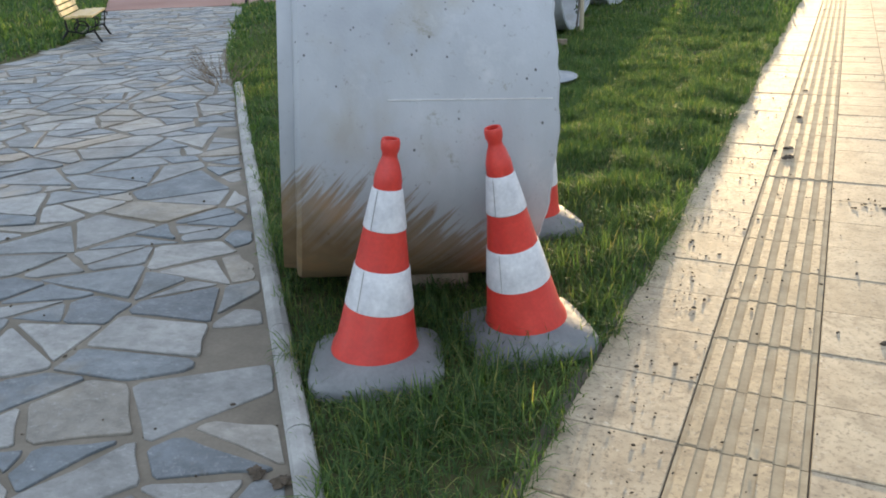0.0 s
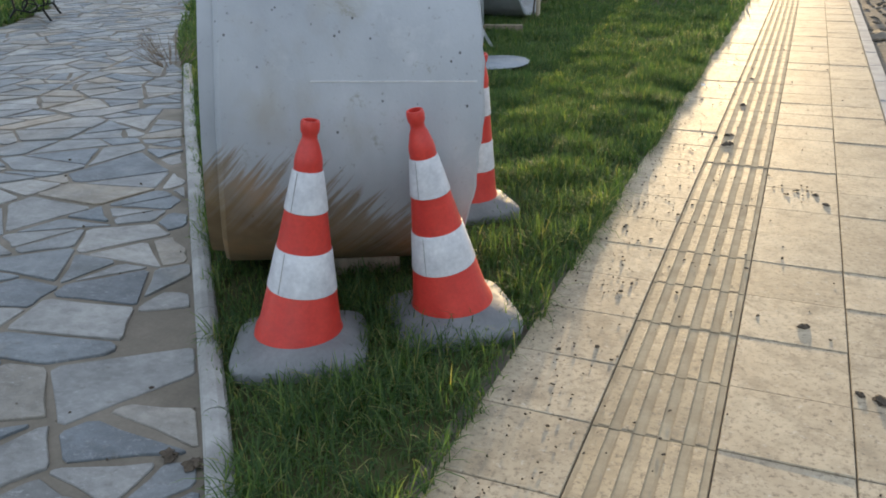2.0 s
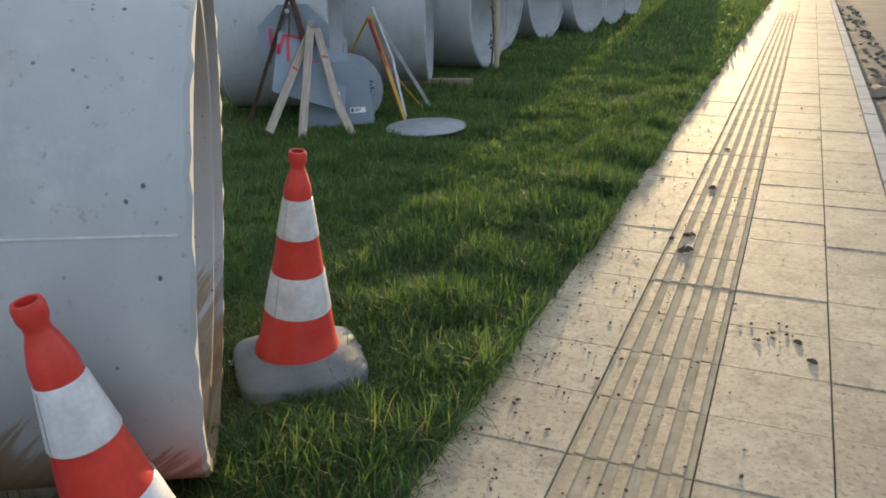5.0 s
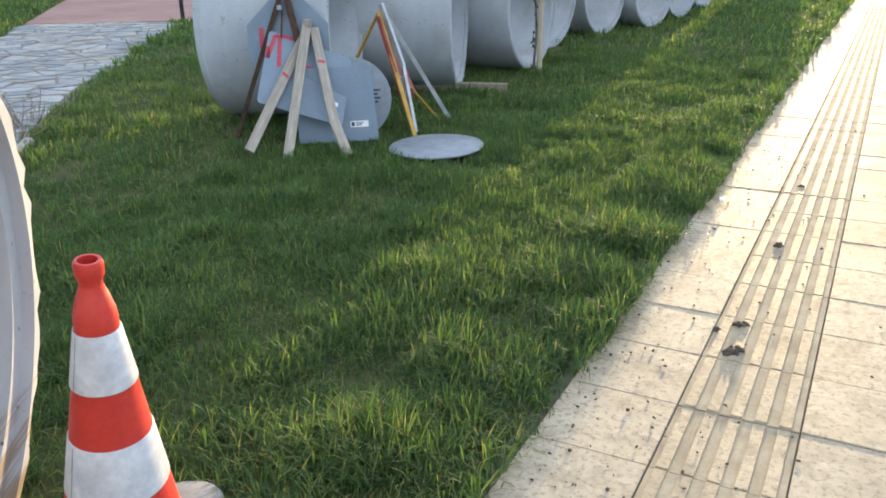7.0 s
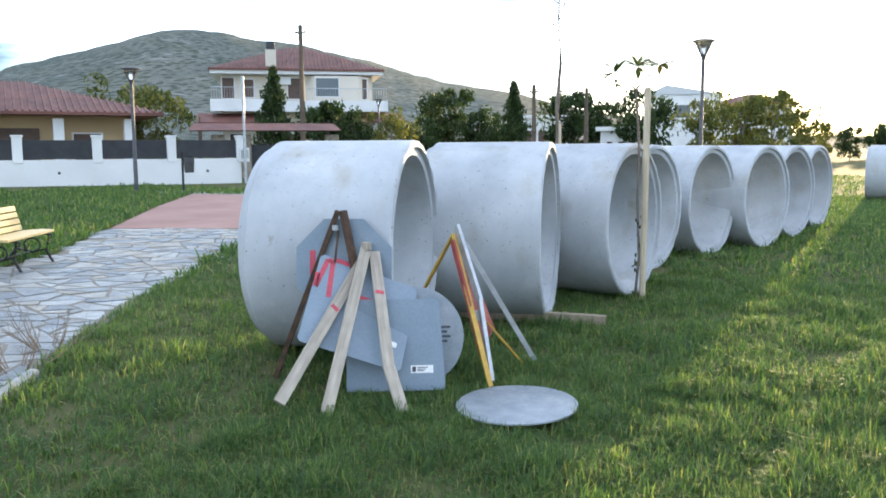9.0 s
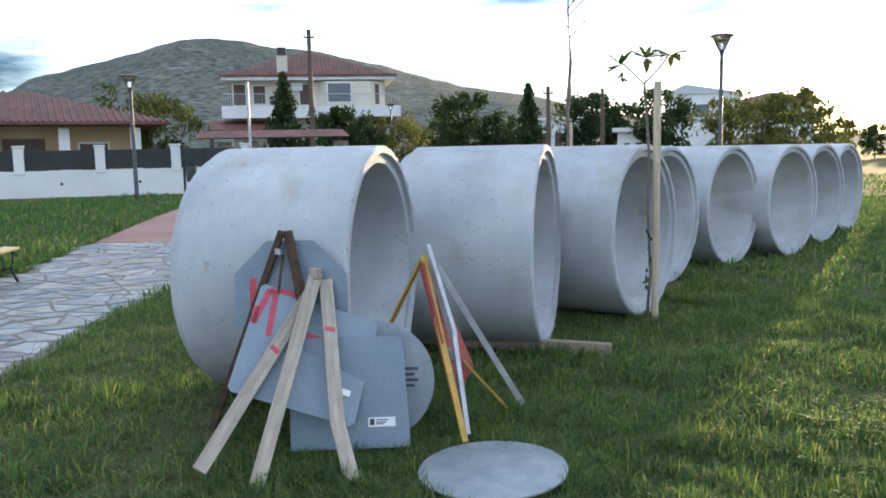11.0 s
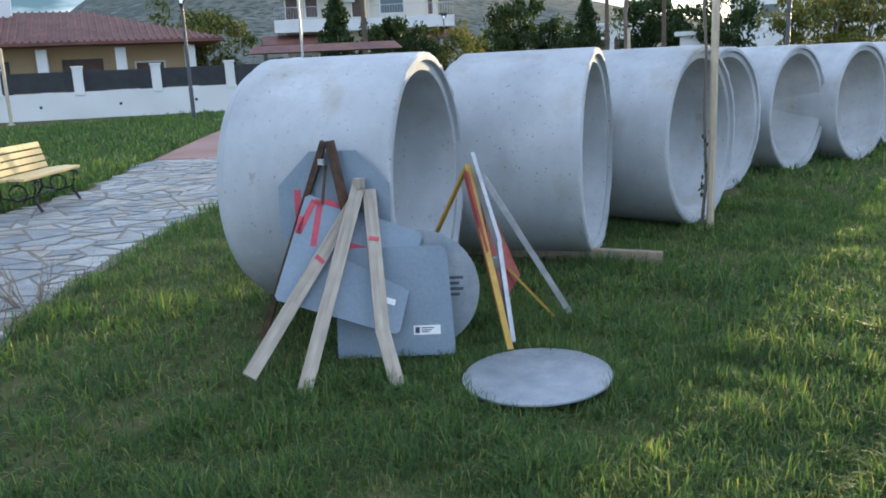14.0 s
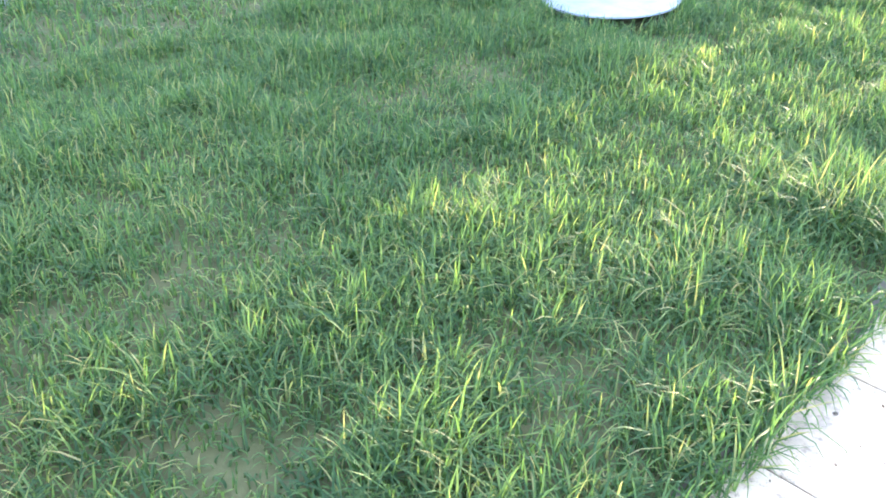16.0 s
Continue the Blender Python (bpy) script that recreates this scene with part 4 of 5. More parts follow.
# ---- young plant on its stake, bare tree, dry twigs ----
def staked_plant():
    root = thing("young_tree", pose(-3.24, 7.92, rise(-3.2)), "young tree with leathery leaf rosettes tied to a stake", "tree")
    part("stake", Shape().tube([(0, 0, -0.05), (0.01, 0, 1.95)], 0.032, 8), STAKE_WOOD, root, "pale round timber stake")
    stem = Shape().tube([(-0.07, 0, 0), (-0.03, -0.02, 0.4), (-0.07, 0.01, 0.9), (-0.06, 0, 1.4), (-0.10, 0, 1.9), (-0.09, 0, 2.12)], [0.016, 0.014, 0.013, 0.012, 0.010, 0.008], 7)
    stem.tube([(-0.09, 0, 1.92), (-0.22, 0, 2.05), (-0.30, 0, 2.12)], [0.008, 0.007, 0.005], 6)
    stem.tube([(-0.09, 0, 1.95), (0.02, 0.02, 2.06), (0.10, 0.02, 2.16)], [0.008, 0.007, 0.005], 6)
    part("trunk", stem, BARK, root)
    rng = random.Random(3)
    for tip, size in (((-0.09, 0, 2.14), 0.17), ((-0.31, 0, 2.10), 0.16), ((0.11, 0.02, 2.15), 0.17), ((-0.30, 0.02, 2.0), 0.11)):
        crown = Shape()
        for i in range(13):
            a, lift = rng.uniform(0, 2 * math.pi), rng.uniform(-35, 55)
            leaf(crown, Matrix.Translation(tip) @ pose(0, 0, 0, 0, 0, math.degrees(a)) @ pose(0, 0, 0, 0, -lift, 0), size * rng.uniform(0.7, 1.1), 0.3)
        part("leaf_rosette", crown, LEAF_BROAD, root)
    dead = Shape()
    for i in range(22):
        z = rng.uniform(0.25, 0.85)
        leaf(dead, pose(-0.05 + rng.uniform(-0.03, 0.03), rng.uniform(-0.04, 0.02), z, rng.uniform(-60, 60), rng.uniform(30, 110), rng.uniform(0, 360)), 0.05, 0.4)
    part("ivy", dead, LEAF_DARK, root, "dark leaves clinging to the stake")


def leaf(sh, m, length, width):
    w = length * width / 2
    sh.add([(0, 0, 0), (length * 0.35, w, 0.02 * length), (length * 0.7, w * 0.8, 0), (length, 0, -0.12 * length), (length * 0.7, -w * 0.8, 0), (length * 0.35, -w, 0.02 * length), (length * 0.5, 0, -0.04 * length)], [(0, 6, 1), (1, 6, 2), (2, 6, 3), (3, 6, 4), (4, 6, 5), (5, 6, 0)], m)


staked_plant()


def branchy(sh, p, way, length, radius, depth, rng):
    pts, rad = [p], [radius]
    for i in range(4):
        way = (way + Vector((rng.uniform(-0.16, 0.16), rng.uniform(-0.16, 0.16), 0.06))).normalized()
        pts.append(pts[-1] + way * length / 4)
        rad.append(radius * (1 - 0.17 * (i + 1)))
    sh.tube(pts, rad, 6 if depth > 1 else 4)
    if depth > 0:
        for i in range(2 + depth):
            k = rng.randint(1, 4)
            side = Vector((rng.uniform(-1, 1), rng.uniform(-1, 1), rng.uniform(0.2, 0.9))).normalized()
            branchy(sh, pts[k], (way * 0.5 + side).normalized(), length * rng.uniform(0.35, 0.6), rad[k] * 0.55, depth - 1, rng)


def bare_tree():
    root = thing("bare_tree", pose(-8.84, 17.4, rise(-9.0)), "slender leafless young tree against the sky", "tree")
    rng = random.Random(12)
    trunk, twigs = Shape(), Shape()
    pts = [Vector((0, 0, 0)), Vector((0.03, 0, 1.2)), Vector((0.0, 0, 2.2)), Vector((0.08, 0, 3.2)), Vector((0.02, 0, 4.2)), Vector((0.05, 0, 5.2))]
    trunk.tube(pts, [0.06, 0.055, 0.045, 0.035, 0.022, 0.008], 8)
    for i in range(9):
        k = rng.uniform(2.1, 4.7)
        a = rng.uniform(0, 6.28)
        branchy(twigs, Vector((0.03, 0, k)), Vector((math.cos(a), math.sin(a), 0.9)).normalized(), rng.uniform(0.5, 1.0), 0.012, 1, rng)
    part("trunk", trunk, BARK, root, "", 50)
    part("branchwork", twigs, TWIG, root)
    part("stake", Shape().tube([(0.10, 0, 0), (0.08, 0, 1.9)], 0.035, 8), STAKE_WOOD, root, "pale timber stake")


bare_tree()


def twig_heap(x, y):
    root = thing("dry_shrub", pose(x, y, rise(x)), "dry leafless brown shrub beside the path edging", "shrub")
    rng, sh = random.Random(5), Shape()
    for i in range(16):
        a = rng.uniform(0, 6.28)
        branchy(sh, Vector((0.10 * math.cos(a), 0.10 * math.sin(a), 0)), Vector((math.cos(a), math.sin(a), rng.uniform(0.4, 1.4))).normalized(), rng.uniform(0.18, 0.40), 0.005, 1, rng)
    part("brushwood", sh, TWIG, root)


twig_heap(-5.95, 3.72)
twig_heap(-5.6, 3.3)


# ---- hills ----
RIDGE = [(-95, 0.4), (-40, 0.6), (-10, 0.8), (5, 0.9), (14, 1.2), (20, 1.9), (25.8, 3.2), (30, 4.25), (34.6, 5.15), (39.3, 6.35), (44.2, 7.35), (48.7, 7.9), (52.5, 7.9), (56.0, 6.95), (59.3, 6.0), (61.5, 5.35), (62.8, 4.45), (67, 3.2), (85, 2.0), (120, 1.0)]


def make_hills():
    sh, far = Shape(), 900.0
    bs = [-95 + 0.5 * i for i in range(431)]
    rs = [260, 330, 410, 500, 600, 690, 770, 840, 900, 960, 1040, 1200]
    xs, ys = zip(*RIDGE)
    for b in bs:
        top = math.tan(radians(max(float(np.interp(b, xs, ys)) * 0.92 - 0.15, 0.3))) * far
        a = radians(b)
        for r in rs:
            k = min(max((r - 260) / (far - 260), 0), 1)
            k = k * k * (3 - 2 * k) if r <= far else max(1 - ((r - far) / 320) ** 2, 0)
            x, y = -r * math.sin(a), r * math.cos(a)
            rough = noise.fractal((x * 0.006, y * 0.006, 0), 0.8, 2.1, 6)
            sh.v.append((x, y, top * k * (1 + 0.05 * rough * (1 if r < far else 0.3)) + 2.2 * rough * k))
    n = len(rs)
    sh.f = [(i * n + j, i * n + j + 1, (i + 1) * n + j + 1, (i + 1) * n + j) for i in range(len(bs) - 1) for j in range(n - 1)]
    setting("hills", sh, HILL, "scrub-covered rocky hill rising beyond the village", "hill", 180)


make_hills()


# ---- garden wall and the single-storey house ----
WALL_A, WALL_B = Vector((-29.1, 10.9, 0.0)), Vector((-23.15, 21.1, 0.0))


def garden_wall():
    way = (WALL_B - WALL_A)
    length, turn = way.length, math.degrees(math.atan2(way.y, way.x))
    m = pose(WALL_A.x, WALL_A.y, 0.17, 0, 0, turn)
    root = thing("garden_wall", m, "low white garden wall with pillars and dark slatted fence", "wall", kind="structure")
    part("wall", Shape().box((length, 0.22, 1.05), pose(length / 2, 0, 0.45), 0.012), WHITE_WALL, root)
    n = 5
    step = length / n
    pil = Shape().box((0.30, 0.30, 0.85), pose(0, 0, 1.30), 0.012).mesh("pillar", WHITE_WALL)
    cap = Shape().box((0.36, 0.36, 0.06), pose(0, 0, 1.75), 0.015).mesh("pillar_cap", WHITE_WALL)
    slat = Shape().box((step - 0.3, 0.03, 0.085)).mesh("fence_slat", FENCE)
    for i in range(n + 1):
        p = part("pillar", pil, WHITE_WALL, root)
        p.location = (i * step, 0, 0)
        part("cap", cap, WHITE_WALL, p)
    for i in range(n):
        for k in range(6):
            part("fence_slat", slat, FENCE, root).location = ((i + 0.5) * step, 0, 1.05 + k * 0.105)
        part("backing_sheet", Shape().box((step - 0.3, 0.01, 0.62), pose((i + 0.5) * step, 0.03, 1.31)), FENCE, root)
        part("vent", Shape().lathe([(0.05, 0), (0.05, 0.015), (0.03, 0.02)], 10, pose((i + 0.5) * step, -0.11, 0.55, 90, 0, 0)), LAMP_STEEL, root)
    box = part("meter_box", Shape().box((0.34, 0.12, 0.5), pose(length + 0.1, -0.2, 1.1), 0.01), WHITE_WALL, root, "white meter box")
    part("meter_door", Shape().box((0.26, 0.01, 0.30), pose(length + 0.1, -0.265, 1.12)), ZINC, box)


garden_wall()


def hip_roof(w, d, h, over, z):
    """A hipped roof over a w x d plan, with eaves and a soffit."""
    W, D = w / 2 + over, d / 2 + over
    r = max(W - D, 0.3)
    sh = Shape().add([(-W, -D, z), (W, -D, z), (W, D, z), (-W, D, z), (-r, 0, z + h), (r, 0, z + h), (-W, -D, z - 0.12), (W, -D, z - 0.12), (W, D, z - 0.12), (-W, D, z - 0.12)],
                     [(0, 1, 5, 4), (1, 2, 5), (2, 3, 4, 5), (3, 0, 4), (6, 9, 8, 7), (0, 6, 7, 1), (1, 7, 8, 2), (2, 8, 9, 3), (3, 9, 6, 0)])
    return sh


def tile_rows(roof, w, d, h, over, z):
    """Rows of rounded clay tiles running down the front slope, each a piece of the roof."""
    W, D = w / 2 + over, d / 2 + over
    r = max(W - D, 0.3)
    n = int(2 * W / 0.28)
    for i in range(n):
        x = -W + (i + 0.5) * 2 * W / n
        k = max(0.04, min(1.0, (W - abs(x)) / max(W - r, 0.01)))
        part("clay_tile", Shape().tube([(x, -D, z + 0.02), (x, -D + D * k, z + h * k + 0.02)], 0.06, 5), ROOF, roof)


def window(parent, x, y, z, w, h, m=None, shade=GLASS, frame_mat=WHITE_WALL):
    """A framed window on the front (-y) face."""
    base = m or Matrix.Identity(4)
    fr = Shape()
    for sx in (-1, 1):
        fr.box((0.07, 0.10, h), base @ pose(x + sx * w / 2, y, z))
    for sz in (-1, 1):
        fr.box((w + 0.07, 0.10, 0.07), base @ pose(x, y, z + sz * h / 2))
    win = part("window", fr, frame_mat, parent)
    part("pane", Shape().box((w - 0.04, 0.04, h - 0.04), base @ pose(x, y + 0.01, z)), shade, win)
    return win


def house_low():
    root = thing("house", pose(-35.7, 20.9, 0.2, 0, 0, 62) @ Matrix.Diagonal((0.93, 0.93, 0.93, 1)), "single-storey ochre house with red tiled hip roof", "house", "village houses")
    part("wall", Shape().box((11.5, 8.0, 2.9), pose(-2.2, 0, 1.45)), OCHRE_WALL, root)
    roof = part("roof", hip_roof(12.6, 9.6, 1.55, 0.5, 2.95), ROOF, root, "red clay tile roof")
    roof.location = (-2.0, -0.4, 0)
    tile_rows(roof, 12.6, 9.6, 1.55, 0.5, 2.95)
    ch = part("chimney", Shape().box((0.6, 0.6, 1.6), pose(-1.8, -0.6, 4.5)), WHITE_WALL, roof)
    part("cowl", Shape().box((0.75, 0.75, 0.12), pose(-1.8, -0.6, 5.35)), ZINC, ch)
    for x in (-2.4, 0.6, 3.4):
        part("porch_column", Shape().box((0.42, 0.42, 2.7), pose(x, -5.0, 1.35), 0.02), WHITE_WALL, root)
    part("porch_floor", Shape().box((7.0, 1.8, 0.25), pose(0.8, -4.6, 0.1)), APRON, root)
    part("garage_door", Shape().box((3.0, 0.12, 2.2), pose(-5.2, -4.02, 1.2)), FENCE, root, "dark shutter door")
    part("door", Shape().box((1.6, 0.12, 2.2), pose(-0.9, -4.02, 1.2)), SHUTTER, root)
    window(root, 1.8, -4.02, 1.5, 1.2, 1.2, None, SHUTTER)


house_low()


def rail(parent, x0, x1, y, z, m=None):
    base = m or Matrix.Identity(4)
    sh = Shape().tube([(x0, y, z + 0.85), (x1, y, z + 0.85)], 0.025, 5, base)
    n = max(2, int((x1 - x0) / 0.18))
    for i in range(n + 1):
        x = x0 + (x1 - x0) * i / n
        sh.tube([(x, y, z), (x, y, z + 0.85)], 0.011, 4, base)
    return part("railing", sh, ZINC, parent)


def house_high():
    """Two storeys, balconies all along, hipped red roof, a tall chimney on the front."""
    m = pose(-42.6, 44.2, 0.45, 0, 0, 45) @ Matrix.Diagonal((0.9, 0.9, 0.92, 1))
    root = thing("house", m, "two-storey cream house with balconies and red hip roof", "house", "village houses")
    part("wall", Shape().box((11.0, 9.0, 6.4), pose(0, 0, 3.2)), CREAM_WALL, root)
    bay = part("bay", Shape().prism([(0.5, -4.4), (1.2, -5.5), (4.4, -5.5), (5.5, -4.4)], 0.0, 6.3), CREAM_WALL, root)
    roof = part("roof", hip_roof(11.4, 10.0, 2.1, 0.6, 6.75), ROOF, root, "red clay tile roof")
    tile_rows(roof, 11.4, 10.0, 2.1, 0.6, 6.75)
    part("eave_band", Shape().box((12.4, 11.0, 0.28), pose(0, 0, 6.55)), WHITE_WALL, root)
    ch = part("chimney", Shape().box((0.75, 0.6, 7.9), pose(-1.9, -4.8, 4.2)), CREAM_WALL, root)
    part("cowl", Shape().box((0.6, 0.6, 0.6), pose(-1.9, -4.8, 8.4)), FENCE, ch)
    balc = part("balcony", Shape().box((4.4, 1.4, 0.85), pose(-4.0, -5.1, 4.2), 0.02), WHITE_WALL, root)
    rail(balc, -6.1, -1.9, -5.75, 4.6)
    balc = part("balcony", Shape().prism([(-1.5, -4.4), (-1.4, -5.8), (0.6, -6.6), (6.4, -6.6), (6.4, -4.4)], 3.75, 4.5), WHITE_WALL, root)
    rail(balc, 0.6, 6.3, -6.5, 4.5)
    for x, w, h in ((-5.0, 0.9, 1.5), (-3.6, 0.9, 1.3), (-0.3, 0.9, 1.5)):
        window(root, x, -4.52, 5.45, w, h, None, SHUTTER)
    window(root, 2.1, -5.52, 5.5, 1.7, 1.35)
    window(root, 4.6, -5.2, 5.4, 0.9, 1.5, None, SHUTTER)
    for x in (-4.4, -0.5, 3.0):
        window(root, x, -4.6 if x < 1 else -5.52, 1.6, 1.2, 1.3, None, SHUTTER)
    part("air_conditioner", Shape().box((0.8, 0.3, 0.55), pose(-0.9, -4.7, 6.0), 0.03), WHITE_WALL, root, "white outdoor unit")
    for x0, x1, y, z in ((-7.2, -2.6, -5.9, 3.0), (3.0, 7.6, -6.4, 3.05)):
        low = Shape().add([(x0, -4.4, z + 0.7), (x1, -4.4, z + 0.7), (x1, y - 0.8, z), (x0, y - 0.8, z), (x0, -4.4, z + 0.55), (x1, -4.4, z + 0.55), (x1, y - 0.8, z - 0.15), (x0, y - 0.8, z - 0.15)],
                          [(0, 3, 2, 1), (4, 5, 6, 7), (0, 1, 5, 4), (2, 3, 7, 6), (1, 2, 6, 5), (3, 0, 4, 7)])
        part("porch_roof", low, ROOF, root)
        for x in (x0 + 0.3, x1 - 0.3):
            part("porch_post", Shape().box((0.25, 0.25, z + 0.1), pose(x, y - 0.5, z / 2)), SHUTTER, root)


house_high()


def gatehouse():
    """Tiled canopy over a dark gate between rubble piers."""
    root = thing("gate_canopy", pose(-24.6, 25.2, -0.35, 0, 0, 48), "brown tiled canopy over a dark gate with stone piers", "gate", kind="")
    part("roof", Shape().add([(-4.0, -0.9, 2.55), (1.9, -0.9, 2.55), (1.9, 0.9, 2.55), (-4.0, 0.9, 2.55), (-3.8, 0, 2.85), (1.7, 0, 2.85)], [(0, 1, 5, 4), (1, 2, 5), (2, 3, 4, 5), (3, 0, 4), (0, 3, 2, 1)]), ROOF, root)
    for x in (-2.9, -1.9, 1.6):
        part("pier", Shape().box((0.55, 0.55, 2.4), pose(x, 0, 1.2), 0.04), STONEWORK, root, "rubble stone pier")
    part("gate_leaf", Shape().box((2.9, 0.08, 1.9), pose(-0.2, 0, 1.05)), FENCE, root, "dark sheet gate")
    part("stone_wall", Shape().box((6.5, 0.4, 1.15), pose(5.6, 0, 0.55), 0.03), STONEWORK, root, "rubble stone wall")


gatehouse()


def house_right():
    root = thing("house", pose(-24.5, 79.0, 0.2, 0, 0, 17), "white two-storey house with low brown roof", "house", "village houses")
    part("wall", Shape().box((6.5, 7.0, 6.0), pose(-1.5, 0, 3.0)), WHITE_WALL, root)
    part("side_wing", Shape().box((6.5, 6.0, 5.0), pose(4.5, 0.5, 2.5)), WHITE_WALL, root)
    r = part("roof", hip_roof(7.0, 6.6, 1.0, 0.4, 5.1), ROOF, root)
    r.location = (4.4, 0.5, 0)
    tile_rows(r, 7.0, 6.6, 1.0, 0.4, 5.1)
    part("gable", Shape().add([(-4.9, -3.6, 6.0), (1.9, -3.6, 6.0), (1.9, 3.6, 6.0), (-4.9, 3.6, 6.0), (-3.0, -3.6, 6.9), (-3.0, 3.6, 6.9)], [(0, 1, 4), (1, 2, 5, 4), (2, 3, 5), (3, 0, 4, 5), (0, 3, 2, 1)]), ZINC, root)
    part("balcony", Shape().box((3.4, 1.2, 1.1), pose(3.0, -3.0, 2.9)), WHITE_WALL, root)
    for x, y in ((2.4, -2.52), (4.2, -2.52), (6.2, -2.52)):
        window(root, x, y, 4.2, 0.9, 1.6)
    window(root, -1.5, -3.52, 4.5, 1.3, 1.2)


house_right()


def shed(x, y, turn, w, h, label):
    root = thing("house", pose(x, y, 0.15, 0, 0, turn), label, "house", "village houses")
    part("wall", Shape().box((w, w * 0.8, h), pose(0, 0, h / 2)), WHITE_WALL, root)
    part("roof", Shape().box((w + 0.6, w * 0.8 + 0.6, 0.25), pose(0, 0, h + 0.12)), WHITE_WALL, root)
    for k in (-0.28, 0.0, 0.28):
        window(root, k * w, -w * 0.4 - 0.02, h * 0.55, w * 0.16, h * 0.35, None, SHUTTER)


shed(-21.3, 52.0, 20, 2.6, 2.4, "small white flat-roofed garden building")
shed(-38.5, 74.0, 28, 5.0, 4.2, "distant white flat-roofed village house")
shed(-47.0, 80.0, 30, 4.0, 4.0, "distant white village house among the trees")


# ---- trees ----
def tree_meshes(seed, height, spread, leaves, size, conic=False, low=0.25):
    rng = random.Random(seed)
    trunk, crown = Shape(), Shape()
    pts = [Vector((0.05 * rng.uniform(-1, 1) * k, 0.05 * rng.uniform(-1, 1) * k, height * 0.8 * k / 4)) for k in range(5)]
    trunk.tube(pts, [0.028 * height * (1 - 0.2 * k) for k in range(5)], 8)
    clumps = []
    for i in range(7 if conic else 9):
        a, z = rng.uniform(0, 6.28), height * rng.uniform(low, 0.85)
        k = (1 - z / height) * 1.25 if conic else math.sin(math.pi * min(max((z / height - low * 0.6) / (1.05 - low * 0.6), 0.05), 0.97)) ** 0.6
        end = Vector((math.cos(a), math.sin(a), 0)) * spread * k * rng.uniform(0.35, 0.8) + Vector((0, 0, z))
        trunk.tube([pts[2] * 0.8 if not conic else Vector((0, 0, z * 0.95)), (pts[2] + end) / 2 if not conic else (Vector((0, 0, z)) + end) / 2, end], [0.011 * height, 0.007 * height, 0.003 * height], 5)
        clumps.append((end, spread * k * rng.uniform(0.30, 0.52) + 0.12))
    for i in range(26):
        z = height * rng.uniform(low, 1.0)
        k = (1.03 - z / height) if conic else math.sin(math.pi * min(max((z / height - low * 0.6) / (1.08 - low * 0.6), 0.05), 0.97)) ** 0.6
        a, r = rng.uniform(0, 6.28), spread * k * rng.uniform(0.2, 0.95)
        clumps.append((Vector((r * math.cos(a), r * math.sin(a), z)), spread * (0.16 if conic else 0.24) * rng.uniform(0.6, 1.2)))
    for i in range(leaves):
        if conic:
            u, a = rng.random(), rng.uniform(0, 6.28)
            z = height * (low + (1.0 - low) * rng.random() ** 1.3)
            tier = 0.72 + 0.28 * math.sin(z * 9.0 / height * 3.0 + math.sin(a * 3.0) * 1.5)
            reach = spread * (1.03 - z / height) * (0.3 + 0.7 * math.sqrt(u)) * tier * (0.85 + 0.25 * math.sin(a * 5 + z * 3))
            clump = (Vector((reach * math.cos(a), reach * math.sin(a), z - 0.18 * reach)), 0.10)
        c, r = clump if conic else clumps[rng.randrange(len(clumps))]
        d = Vector((rng.gauss(0, 1), rng.gauss(0, 1), rng.gauss(0, 0.8)))
        p = c + d.normalized() * r * rng.uniform(0.5, 1.05)
        q = Euler((rng.uniform(0, 6.28), rng.uniform(0, 6.28), rng.uniform(0, 6.28))).to_matrix().to_4x4()
        s = size * rng.uniform(0.6, 1.3)
        crown.add([(-s, 0, 0), (0, -s * 0.45, s * 0.1), (s, 0, 0), (0, s * 0.45, s * 0.1)], [(0, 1, 2), (0, 2, 3)], Matrix.Translation(p) @ q)
    return trunk.mesh("trunk", BARK, 60), crown


ROUND = [(t, c.mesh("crown", LEAF_DARK)) for t, c in (tree_meshes(s, 5.0, 2.6, 3600, 0.17) for s in (21, 22, 23))]
PALE = [(t, c.mesh("crown", LEAF_LIGHT)) for t, c in (tree_meshes(s, 5.0, 2.7, 3600, 0.15, low=0.1) for s in (31, 32))]
CONE_TREE = [(t, c.mesh("crown", LEAF_DARK)) for t, c in (tree_meshes(s, 5.0, 2.3, 5200, 0.12, True, 0.02) for s in (41,))]


def tree(kind, x, y, scale, turn, label, group="trees behind the park", z=None):
    root = thing("tree", pose(x, y, (0.15 if z is None else z), 0, 0, turn) @ Matrix.Diagonal((scale, scale, scale, 1)), label, "tree", group)
    t, c = kind
    part("trunk", t, BARK, root)
    part("crown", c, LEAF_DARK, root)


def polar(bearing, r):
    return -0.7 - r * math.sin(radians(bearing)), 1.5 + r * math.cos(radians(bearing))


